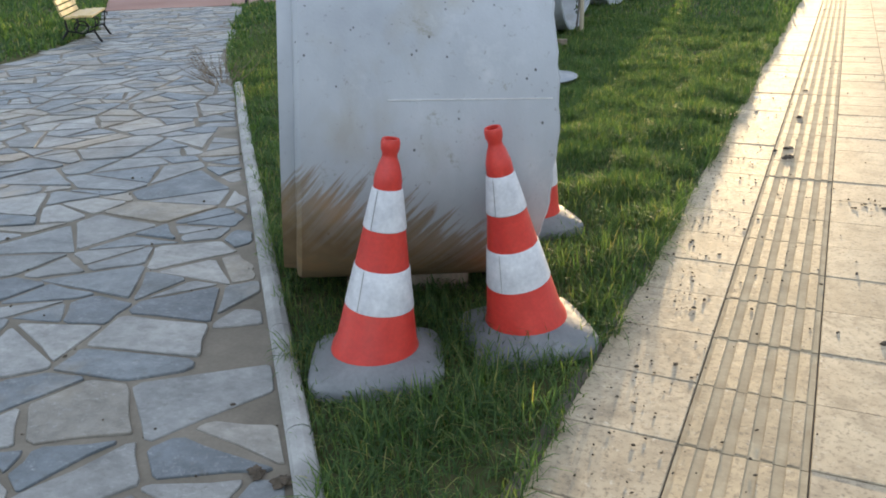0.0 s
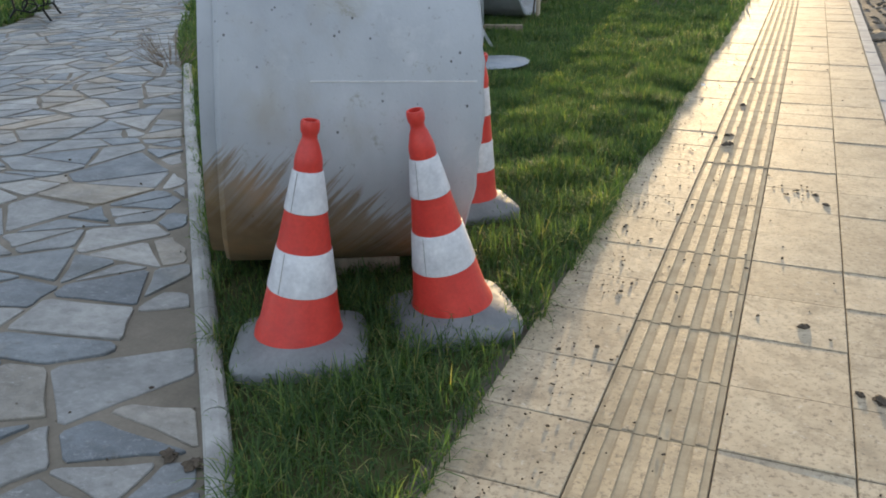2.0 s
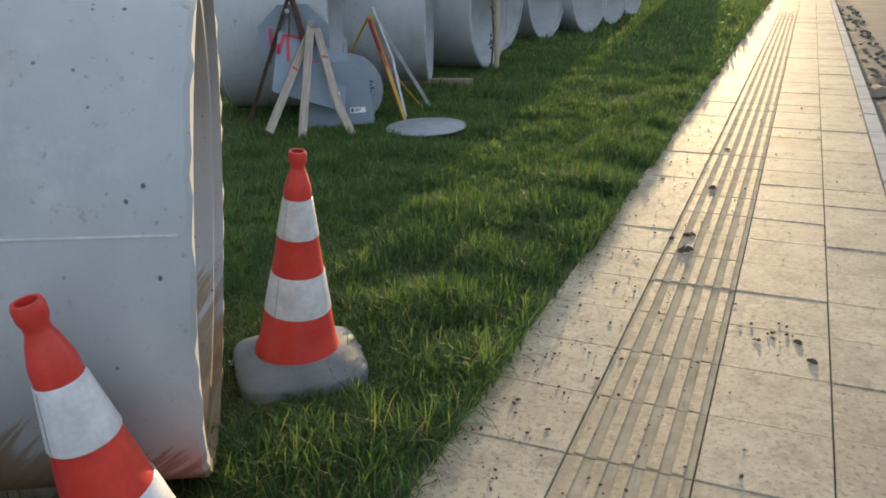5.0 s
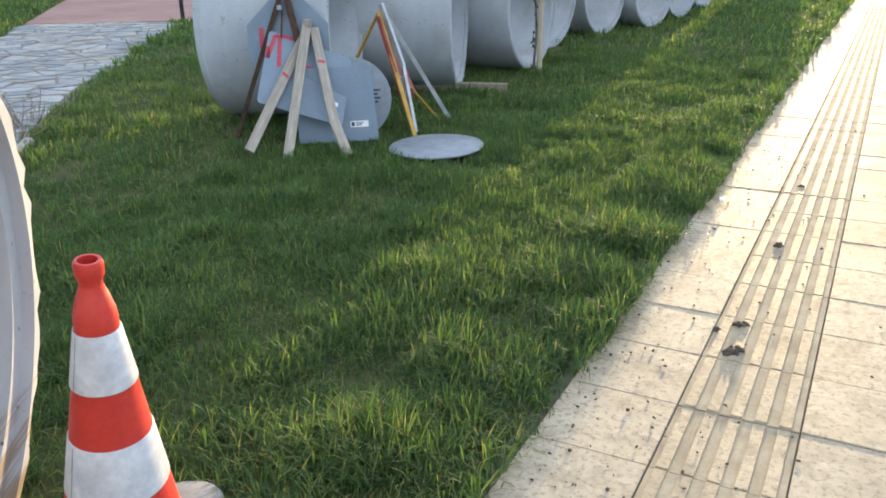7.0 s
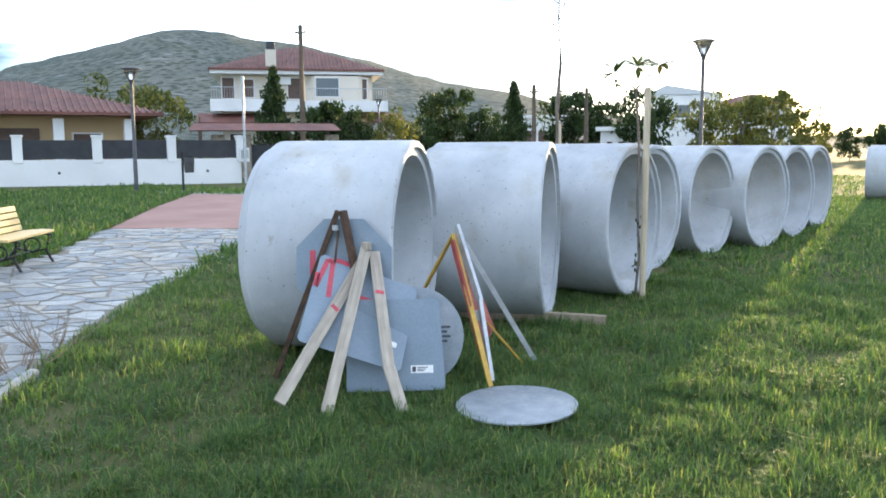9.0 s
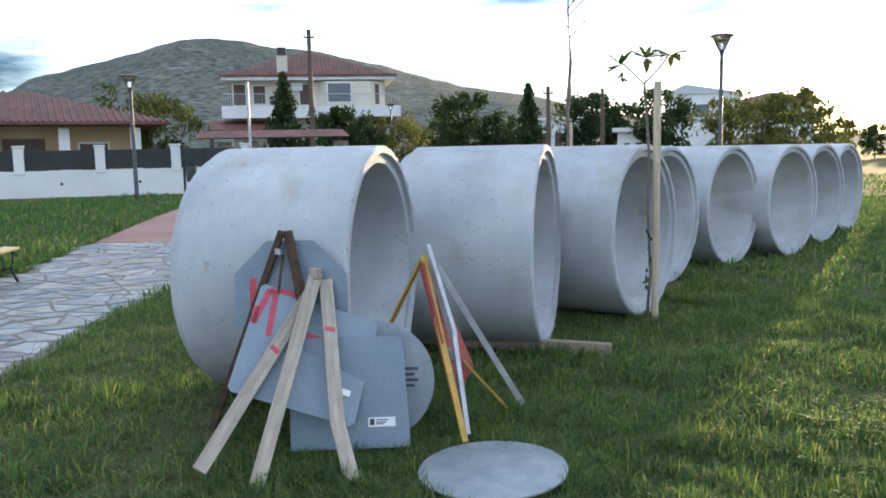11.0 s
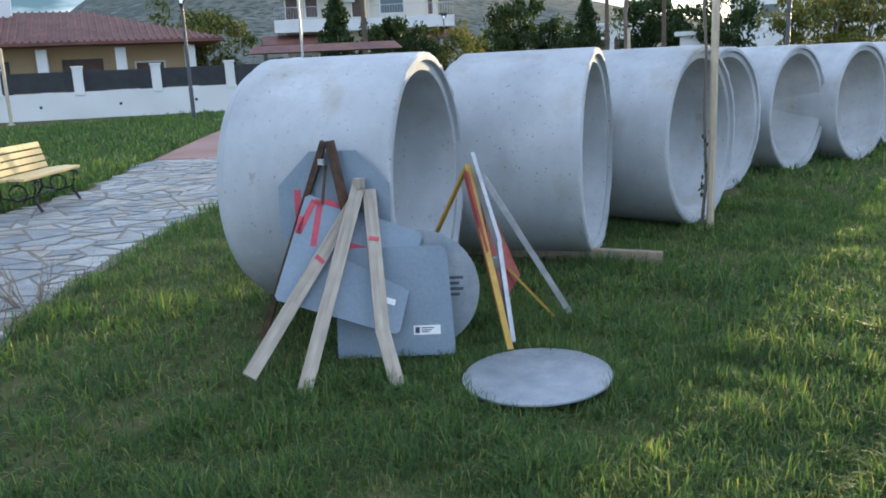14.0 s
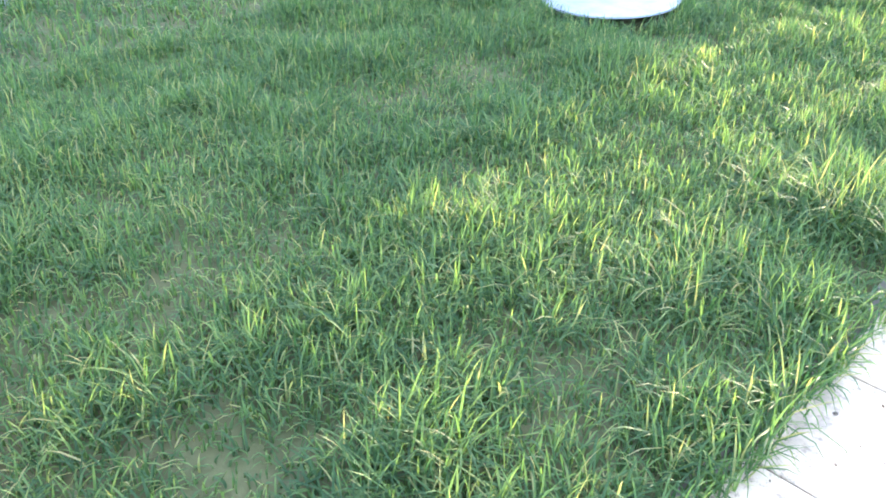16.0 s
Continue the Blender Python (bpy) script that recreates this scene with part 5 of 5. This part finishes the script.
for b, r, s, kind, lab in ((55.8, 44, 0.92, PALE[0], "yellowing round garden tree behind the wall"), (53.9, 43, 0.80, PALE[1], "olive-green garden tree beside the house"), (46.2, 46, 1.15, CONE_TREE[0], "dark conical conifer before the cream house"),
                           (42.6, 44, 0.72, ROUND[0], "dark green garden tree before the cream house"), (41.0, 46, 0.66, ROUND[1], "dark green garden shrub-like tree"), (38.2, 45, 0.66, PALE[0], "olive-green garden tree beside the house"),
                           (35.8, 52, 0.62, ROUND[2], "dark evergreen tree on the park edge"), (34.0, 60, 1.05, ROUND[0], "dense dark evergreen tree on the park edge"), (32.0, 58, 0.78, ROUND[1], "dark evergreen tree on the park edge"),
                           (29.6, 50, 1.05, CONE_TREE[0], "dark ragged conifer beside a utility pole"), (30.4, 62, 0.75, ROUND[2], "dark evergreen tree among houses"), (25.4, 60, 1.0, ROUND[0], "dark round evergreen tree"), (23.4, 62, 0.9, ROUND[1], "dark round evergreen tree"),
                           (20.9, 54, 0.95, ROUND[2], "dark evergreen tree beside the white house"), (16.6, 45, 0.72, PALE[1], "olive-green tree before the white house"), (14.6, 44, 0.78, PALE[0], "olive-green broad tree on the park edge"), (12.6, 46, 0.80, PALE[1], "olive-green broad tree on the park edge"),
                           (10.8, 50, 0.66, PALE[0], "pale sunlit broad tree"), (1.0, 75, 0.5, PALE[1], "pale sunlit broad tree by the street"), (-1.5, 78, 0.55, PALE[0], "pale sunlit broad tree by the street"), (-4.0, 62, 0.9, ROUND[0], "dark evergreen tree across the street"), (-8.0, 58, 0.9, ROUND[1], "dark evergreen tree across the street"), (-13, 50, 0.95, ROUND[2], "dark evergreen tree across the street")):
    x, y = polar(b, r)
    tree(kind, x, y, s, b * 37 % 360, lab)
for i in range(16):
    b = 11.5 - i * 1.75
    x, y = polar(b, 98 + 14 * math.sin(i * 2.3))
    tree((PALE + ROUND)[i % 5], x, y, 0.62 + 0.22 * math.sin(i * 1.7) ** 2, i * 67 % 360, "low far tree in the belt across the fields", "far tree belt", -0.1)
post("garden_post", -26.0, 12.4, 2.2, 0.05, "thin tree stake wrapped in dry ivy near the wall", STAKE_WOOD)


def make_car():
    """A parked hatchback far down the street."""
    root = thing("car", pose(3.6, 37.0, -0.095, 0, 0, 90), "silver hatchback car parked far down the street", "car")
    side = [(-2.0, 0.32), (-2.02, 0.75), (-1.75, 0.92), (-1.15, 1.40), (0.35, 1.45), (1.05, 0.98), (1.85, 0.82), (2.02, 0.55), (1.98, 0.30)]
    sh, n = Shape(), len(side)
    for y, k in ((-0.84, 1.0), (-0.62, 1.0), (0.62, 1.0), (0.84, 1.0)):
        inset = 0.0 if abs(y) > 0.7 else 1.0
        sh.v += [(x, y * (0.86 if z > 1.2 else 1.0), z) for x, z in side]
    sh.f = [(a * n + i, a * n + (i + 1) % n, (a + 1) * n + (i + 1) % n, (a + 1) * n + i) for a in range(3) for i in range(n)] + [tuple(range(n))[::-1], tuple(3 * n + i for i in range(n))]
    body = part("body", sh, CAR_PAINT, root, "", 30)
    part("windscreen", Shape().add([(0.42, -0.60, 1.42), (0.42, 0.60, 1.42), (1.06, 0.68, 1.0), (1.06, -0.68, 1.0)], [(0, 1, 2, 3)]), GLASS, body)
    part("rear_window", Shape().add([(-1.22, -0.58, 1.37), (-1.22, 0.58, 1.37), (-1.74, 0.66, 0.97), (-1.74, -0.66, 0.97)], [(3, 2, 1, 0)]), GLASS, body)
    for y in (-0.55, 0.55):
        part("tail_light", Shape().box((0.04, 0.24, 0.18), pose(-2.0, y, 0.80)), RED_FACE, body)
    for x in (-1.25, 1.28):
        for y in (-0.80, 0.80):
            w = part("wheel", Shape().lathe([(0.20, -0.09), (0.30, -0.09), (0.31, 0.0), (0.30, 0.09), (0.20, 0.09)], 20, pose(x, y, 0.31, 90, 0, 0)), TYRE, root, "", 40)
            part("rim", Shape().lathe([(0.02, -0.095), (0.19, -0.08), (0.19, 0.08), (0.02, 0.095)], 16, pose(x, y, 0.31, 90, 0, 0)), ZINC, w)


make_car()


# ---- mud on the pavement and the path ----
def clod(name, x, y, z, size, label):
    rng, sh = random.Random(int(x * 1000 + y * 100)), Shape()
    n, levels, turn = 14, ((1.0, 0.0), (0.95, 0.18), (0.72, 0.38), (0.38, 0.5)), rng.uniform(0, 6.28)
    for k, up in levels:
        for i in range(n):
            a = 2 * math.pi * i / n
            r = size * k * (0.75 + 0.55 * noise.noise((math.cos(a) * 1.7 + x * 9, math.sin(a) * 1.7 + y * 9, up * 4)) + 0.2 * math.cos(2 * (a - turn)) + rng.uniform(-0.08, 0.08))
            sh.v.append((x + r * math.cos(a), y + r * math.sin(a), z - 0.004 + size * up * (0.8 + rng.uniform(-0.25, 0.25) * (up > 0))))
    sh.f = [(a * n + i, a * n + (i + 1) % n, (a + 1) * n + (i + 1) % n, (a + 1) * n + i) for a in range(len(levels) - 1) for i in range(n)]
    sh.f += [tuple(range(n))[::-1], tuple((len(levels) - 1) * n + i for i in range(n))]
    tagged(new(name, sh.mesh(name, MUD)), label, "mud clod", "mud clods")


for x, y, s in ((-0.283, 2.53, 0.035), (-0.271, 2.29, 0.045), (-0.36, 2.45, 0.022), (-0.266, 3.50, 0.035), (0.223, -0.22, 0.026), (0.455, -0.67, 0.034), (0.396, -0.65, 0.022), (-0.27, 4.6, 0.025), (0.311, 1.25, 0.022), (0.26, 1.40, 0.02)):
    clod("mud_clod", x, y, 0.004, s, "dark dried mud clod on the pavement tiles")
clod("mud_clod", -1.47, -1.73, 0.012, 0.035, "brown lump of mud on the stone path")
clod("mud_clod", -1.37, -1.735, 0.012, 0.04, "brown lump of mud beside the path edging")


def specks():
    rng, sh = random.Random(17), Shape()

    def one(x, y, z, s):
        sh.lathe([(s, 0), (s * 0.8, s * 0.9), (s * 0.3, s * 1.2)], 5, pose(x, y, z, 0, 0, rng.uniform(0, 360)) @ Matrix.Diagonal((1.0, rng.uniform(0.5, 2.2), rng.uniform(0.5, 1.3), 1)))

    for i in range(520):
        y = rng.uniform(-3.2, 7.0)
        x = rng.choice((rng.uniform(-0.74, 0.0), rng.uniform(-0.74, 0.7), rng.gauss(-0.55, 0.12)))
        if -0.73 < x < 0.7:
            one(x, y, 0.001, rng.choice((0.002, 0.003, 0.003, 0.004, 0.006)))
    for i in range(380):
        y = rng.uniform(-3.0, 2.2)
        one(max(-0.73, min(-0.73 + abs(rng.gauss(0, 0.24)), 0.68)), y, 0.001, rng.choice((0.0012, 0.002, 0.003, 0.004)))
    for i in range(16):
        one(rng.gauss(0.17, 0.05), rng.gauss(1.40, 0.07), 0.001, rng.uniform(0.003, 0.007))
    for i in range(90):
        x, y = rng.uniform(-4.2, -1.2), rng.uniform(-2.6, 0.6)
        if inside(STONE_AREA, x, y):
            one(x, y, rise(x) - 0.002, rng.choice((0.003, 0.004, 0.007)))
    tagged(new("mud_specks", sh.mesh("mud_specks", MUD)), "scattered dark specks of dried mud underfoot", "mud", kind="stuff")


specks()


def litter(x, y, size, label):
    """A crumpled scrap of wrapper lying in the grass."""
    rng, sh = random.Random(int(x * 700 - y * 90)), Shape()
    n = 4
    pts = [(size * (i / n - 0.5) + rng.uniform(-0.2, 0.2) * size / n, size * 0.7 * (j / n - 0.5) + rng.uniform(-0.2, 0.2) * size / n, rng.uniform(0.05, 0.45) * size) for j in range(n + 1) for i in range(n + 1)]
    sh.add(pts + [(a, b, c - 0.002) for a, b, c in pts], [(j * (n + 1) + i, j * (n + 1) + i + 1, (j + 1) * (n + 1) + i + 1, (j + 1) * (n + 1) + i) for j in range(n) for i in range(n)])
    k = (n + 1) ** 2
    sh.f += [tuple(k + v for v in q[::-1]) for q in list(sh.f)]
    tagged(new("litter", sh.mesh("litter", PAPER)), label, "litter", "scraps of litter").matrix_basis = pose(x, y, 0.02, 0, 0, rng.uniform(0, 180))


litter(-0.629, 4.060, 0.050, "crumpled white wrapper at the edge of the lawn")
litter(-1.633, 0.444, 0.035, "torn white scrap beside the cone base")
litter(-1.264, 0.713, 0.030, "pale scrap of paper in the grass")


# ---- lawn ----
def blades(name, spots, length, width, label, seed):
    """Curved grass blades, each three faces, at given spots."""
    rng = np.random.default_rng(seed)
    n = len(spots)
    x, y, z, tall = spots.T
    h = length * tall * rng.uniform(0.55, 1.25, n)
    w = width * rng.uniform(0.6, 1.3, n)
    a, lean = rng.uniform(0, 2 * np.pi, n), np.where(rng.uniform(0, 1, n) < 0.34, rng.uniform(1.1, 1.85, n), np.clip(rng.gamma(2.4, 0.36, n), 0.05, 2.0))
    dx, dy = np.cos(a), np.sin(a)
    v = np.zeros((n, 7, 3))
    for k, (t, ww) in enumerate(((0.0, 1.0), (0.4, 0.95), (0.75, 0.7))):
        bend = lean * t
        out, up = h * t * np.sin(bend), h * t * np.cos(bend * 0.85)
        for s in (0, 1):
            q = (s * 2 - 1) * w * ww / 2
            v[:, 2 * k + s, 0], v[:, 2 * k + s, 1], v[:, 2 * k + s, 2] = x + dx * out - dy * q, y + dy * out + dx * q, z + up - (0.01 if k == 0 else 0)
    out, up = h * np.sin(lean), h * np.cos(lean * 0.85)
    v[:, 6] = np.stack([x + dx * out, y + dy * out, z + np.maximum(up, 0.006)], -1)
    base = np.arange(n)[:, None] * 7
    quads = np.concatenate([base + [0, 1, 3, 2], base + [2, 3, 5, 4]], 1).reshape(-1, 4)
    tris = base + [4, 5, 6]
    me = bpy.data.meshes.new(name)
    me.vertices.add(n * 7)
    me.vertices.foreach_set("co", v.ravel())
    me.loops.add(quads.size + tris.size)
    me.loops.foreach_set("vertex_index", np.concatenate([quads.ravel(), tris.ravel()]).astype(np.int32))
    nq, nt = len(quads), len(tris)
    me.polygons.add(nq + nt)
    me.polygons.foreach_set("loop_start", np.concatenate([np.arange(nq) * 4, nq * 4 + np.arange(nt) * 3]).astype(np.int32))
    me.polygons.foreach_set("use_smooth", np.ones(nq + nt, bool))
    me.update(calc_edges=True)
    me.materials.append(GRASS)
    tagged(new(name, me), label, "grass", kind="stuff")


def lawn_spots(x0, x1, y0, y1, density, seed, edge=-0.705):
    rng = np.random.default_rng(seed)
    n = int((x1 - x0) * (y1 - y0) * density)
    x, y = rng.uniform(x0, x1, n), rng.uniform(y0, y1, n)
    tuft = np.array([noise.noise((a * 2.3, b * 2.3, 7)) + 0.6 * noise.noise((a * 6.5, b * 6.5, 3)) for a, b in zip(x, y)])
    keep = (x < edge + 0.028 * np.sin(y * 3.1) + 0.022 * np.sin(y * 9.7) + 0.015 * np.sin(y * 23.0) + rng.normal(0, 0.02, n)) & (rng.uniform(0, 1, n) < np.clip(0.78 + 0.6 * tuft, 0.5, 1.0))
    keep &= np.array([not (inside(STONE_AREA, a + (0.06 if b > 2.4 else 0.0), b) or inside(RED_AREA, a, b)) for a, b in zip(x, y)])
    keep &= (x + 2.60) ** 2 + (y - 4.37) ** 2 > 0.32 ** 2
    x, y, tuft = x[keep], y[keep], tuft[keep]
    tall = np.clip(1.0 + 0.9 * tuft, 0.45, 2.2)
    tall = np.where(x > -1.25, tall * 1.32, tall)
    z = np.array([rise(a) for a in x])
    return np.stack([x, y, z, tall], -1)


blades("lawn_grass", lawn_spots(-3.6, -0.70, 1.0, 5.4, 10500, 1), 0.075, 0.0045, "dense green lawn grass with tufts, near the street pavement", 11)
blades("lawn_grass", lawn_spots(-2.9, -0.70, -2.4, 1.0, 6400, 2), 0.078, 0.0046, "rough grass round the cones and the front pipe", 12)
blades("lawn_grass", np.concatenate([lawn_spots(-7.5, -3.6, 1.0, 8.0, 2300, 3), lawn_spots(-3.6, -0.70, 5.4, 10.0, 3300, 4), lawn_spots(-3.6, -2.9, -1.5, 1.0, 2000, 9)]), 0.075, 0.0070, "green lawn grass round the concrete pipes", 13)
blades("lawn_grass", np.concatenate([lawn_spots(-7.5, -0.70, 10.0, 26.0, 520, 5), lawn_spots(-12.0, -7.5, 5.0, 13.0, 420, 6)]), 0.10, 0.017, "lawn grass running on along the street", 14)
blades("lawn_grass", np.concatenate([lawn_spots(-24.0, -8.4, -2.0, 18.0, 260, 7), lawn_spots(-26.0, -0.7, 26.0, 44.0, 45, 8)]), 0.12, 0.026, "far lawn grass behind the bench and paths", 15)


# ---- paving pieces ----
def tiles():
    s, g = TILE_SIZE, 0.0022
    plain = Shape().prism([(g, g), (s - g, g), (s - g, s - g), (g, s - g)], -0.03, 0.0, None, 0.003).mesh("tile", TILE)
    kerbside = Shape().prism([(g, g), (s - 0.03, g), (s - 0.03, s - g), (g, s - g)], -0.03, 0.0, None, 0.003).mesh("tile", TILE)
    half = Shape().prism([(0.012, g), (s - g, g), (s - g, s - g), (0.012, s - g)], -0.03, 0.0, None, 0.003).mesh("tile", TILE)
    ribbed = Shape().prism([(g, g), (s - g, g), (s - g, s - g), (g, s - g)], -0.03, -0.004, None, 0.002)
    for k in range(5):
        x0 = 0.019 + k * 0.0722
        ribbed.prism([(x0, 0.006), (x0 + 0.036, 0.005), (x0 + 0.036, s - 0.005), (x0, s - 0.006)], -0.004, 0.001, None, 0.0025)
    ribbed = ribbed.mesh("tactile_tile", GROOVE)
    ribbed.materials.append(TACTILE)
    for f in ribbed.polygons:
        f.material_index = 1 if f.index >= 10 else 0
    rng = random.Random(8)
    rest_p, rest_t = Shape(), Shape()
    for r in range(-12, 140):
        for c in (-2, -1, 0, 1):
            m = pose(c * s, r * s, rng.uniform(-0.0025, 0.0015), rng.uniform(-0.25, 0.25), rng.uniform(-0.25, 0.25), 0)
            if r < 50:
                me = ribbed if c == -1 else half if c == -2 else kerbside if c == 1 else plain
                part("tactile_tile" if c == -1 else "tile", me, TILE, pavement).matrix_basis = m
            elif c == -1:
                rest_t.box((s - 0.01, s - 0.01, 0.03), m @ pose(s / 2, s / 2, -0.015))
            else:
                rest_p.box((s - (0.035 if c == 1 else 0.01), s - 0.01, 0.03), m @ pose(s / 2 - (0.012 if c == 1 else 0), s / 2, -0.015))
    tagged(part("far_tiles", rest_p, TILE, pavement), kind="stuff")
    tagged(part("far_tactile_tiles", rest_t, TACTILE, pavement), kind="stuff")


tiles()


def cut(poly, px, py, nx, ny):
    """The part of a convex polygon behind the line through (px, py) with normal (nx, ny)."""
    out = []
    for k in range(len(poly)):
        p, q = poly[k], poly[(k + 1) % len(poly)]
        dp, dq = (p[0] - px) * nx + (p[1] - py) * ny, (q[0] - px) * nx + (q[1] - py) * ny
        if dp <= 0:
            out.append(p)
        if (dp < 0) != (dq < 0):
            t = dp / (dp - dq)
            out.append((p[0] + (q[0] - p[0]) * t, p[1] + (q[1] - p[1]) * t))
    return out


def area(poly):
    return 0.5 * sum(p[0] * q[1] - q[0] * p[1] for p, q in zip(poly, poly[1:] + poly[:1]))


def middle(poly):
    return sum(p[0] for p in poly) / len(poly), sum(p[1] for p in poly) / len(poly)


def split(poly, goal, rng):
    """Breaks a slab across its length until its pieces are small enough."""
    if area(poly) < goal or len(poly) < 3:
        return [poly]
    a, b = max(((p, q) for p in poly for q in poly), key=lambda e: math.hypot(e[0][0] - e[1][0], e[0][1] - e[1][1]))
    w = math.atan2(b[1] - a[1], b[0] - a[0]) + rng.uniform(-0.45, 0.45)
    cx, cy = middle(poly)
    t = rng.uniform(-0.16, 0.16)
    cx, cy = cx + (b[0] - a[0]) * t, cy + (b[1] - a[1]) * t
    nx, ny = math.cos(w), math.sin(w)
    pieces = []
    for half in (cut(poly, cx, cy, nx, ny), cut(poly, cx, cy, -nx, -ny)):
        if len(half) >= 3:
            pieces += split(half, math.exp(rng.uniform(math.log(0.045), math.log(0.24))), rng)
    return pieces


def flagstones():
    """Crazy paving: broken slabs with uneven mortar joints."""
    rng = random.Random(4)
    seeds, grid = [], {}
    ca, sa, lo, hi = 0.94, 0.34, 1.12, 0.92          # stones run longer across the path
    for i in range(9000):
        x, y = rng.uniform(-13.0, -0.7), rng.uniform(-5.0, 10.4)
        x, y = (x * ca + y * sa) / lo, (y * ca - x * sa) / hi
        kx, ky = int(x // 1.0), int(y // 1.0)
        if all((x - a) ** 2 + (y - b) ** 2 > 0.55 ** 2 for i in (-1, 0, 1) for j in (-1, 0, 1) for a, b in grid.get((kx + i, ky + j), ())):
            grid.setdefault((kx, ky), []).append((x, y))
            seeds.append((x, y))
    near, far = [], Shape()
    for x, y in seeds:
        slab = [(x - 1, y - 1), (x + 1, y - 1), (x + 1, y + 1), (x - 1, y + 1)]
        kx, ky = int(x // 1.0), int(y // 1.0)
        for i in (-2, -1, 0, 1, 2):
            for j in (-2, -1, 0, 1, 2):
                for a, b in grid.get((kx + i, ky + j), ()):
                    if (a, b) != (x, y) and len(slab) >= 3:
                        slab = cut(slab, (a + x) / 2, (b + y) / 2, a - x, b - y)
        for piece in split(slab, 0.19, rng):
            poly = [(u * lo * ca - v * hi * sa, u * lo * sa + v * hi * ca) for u, v in piece]
            x, y = middle(poly)
            if not inside(STONE_AREA, x, y):
                continue
            for (ax, ay), (bx, by) in zip(KERB_LINE, KERB_LINE[1:]):
                if min(ay, by) - 0.7 < y < max(ay, by) + 0.7 and len(poly) >= 3:
                    d = math.hypot(bx - ax, by - ay)
                    nx, ny = (by - ay) / d, (ax - bx) / d
                    poly = cut(poly, ax - nx * 0.045, ay - ny * 0.045, nx, ny)
            edges = list(zip(poly, poly[1:] + poly[:1]))
            for p, q in edges:
                d = math.hypot(q[0] - p[0], q[1] - p[1])
                if d > 0.004 and len(poly) >= 3:
                    nx, ny = (q[1] - p[1]) / d, (p[0] - q[0]) / d
                    g, w = rng.uniform(0.004, 0.020), rng.uniform(-0.05, 0.05)
                    nx, ny = nx - ny * w, ny + nx * w
                    poly = cut(poly, (p[0] + q[0]) / 2 - nx * g, (p[1] + q[1]) / 2 - ny * g, nx, ny)
            if len(poly) < 3 or area(poly) < 0.0012:
                continue
            # broken corners and slightly ragged edges
            rough = []
            for k, p in enumerate(poly):
                o, q = poly[k - 1], poly[(k + 1) % len(poly)]
                for e in (o, q):
                    d = max(math.hypot(e[0] - p[0], e[1] - p[1]), 0.001)
                    t = min(rng.uniform(0.006, 0.032) / d, 0.3)
                    rough.append((p[0] + (e[0] - p[0]) * t, p[1] + (e[1] - p[1]) * t))
                d = math.hypot(q[0] - p[0], q[1] - p[1])
                if d > 0.13:
                    t, g = rng.uniform(0.3, 0.7), rng.uniform(-0.003, 0.011)
                    rough.append((p[0] + (q[0] - p[0]) * t - (q[1] - p[1]) / d * g, p[1] + (q[1] - p[1]) * t + (q[0] - p[0]) / d * g))
            local = [(a - x, b - y) for a, b in rough]
            m = pose(x, y, rise(x) + rng.uniform(-0.005, 0.001), rng.uniform(-0.5, 0.5), rng.uniform(-0.5, 0.5), 0)
            near.append((math.hypot(x + 2.2, y + 0.5), local, m))
    near.sort(key=lambda e: e[0])
    for i, (_, local, m) in enumerate(near):
        if i < 300:
            part("flagstone", Shape().prism(local, -0.03, 0.0, None, 0.003), STONE, mortar_bed).matrix_basis = m
        else:
            far.prism(local, -0.03, 0.0, m, 0.003)
    tagged(part("far_flagstones", far, STONE, mortar_bed), kind="stuff")


flagstones()
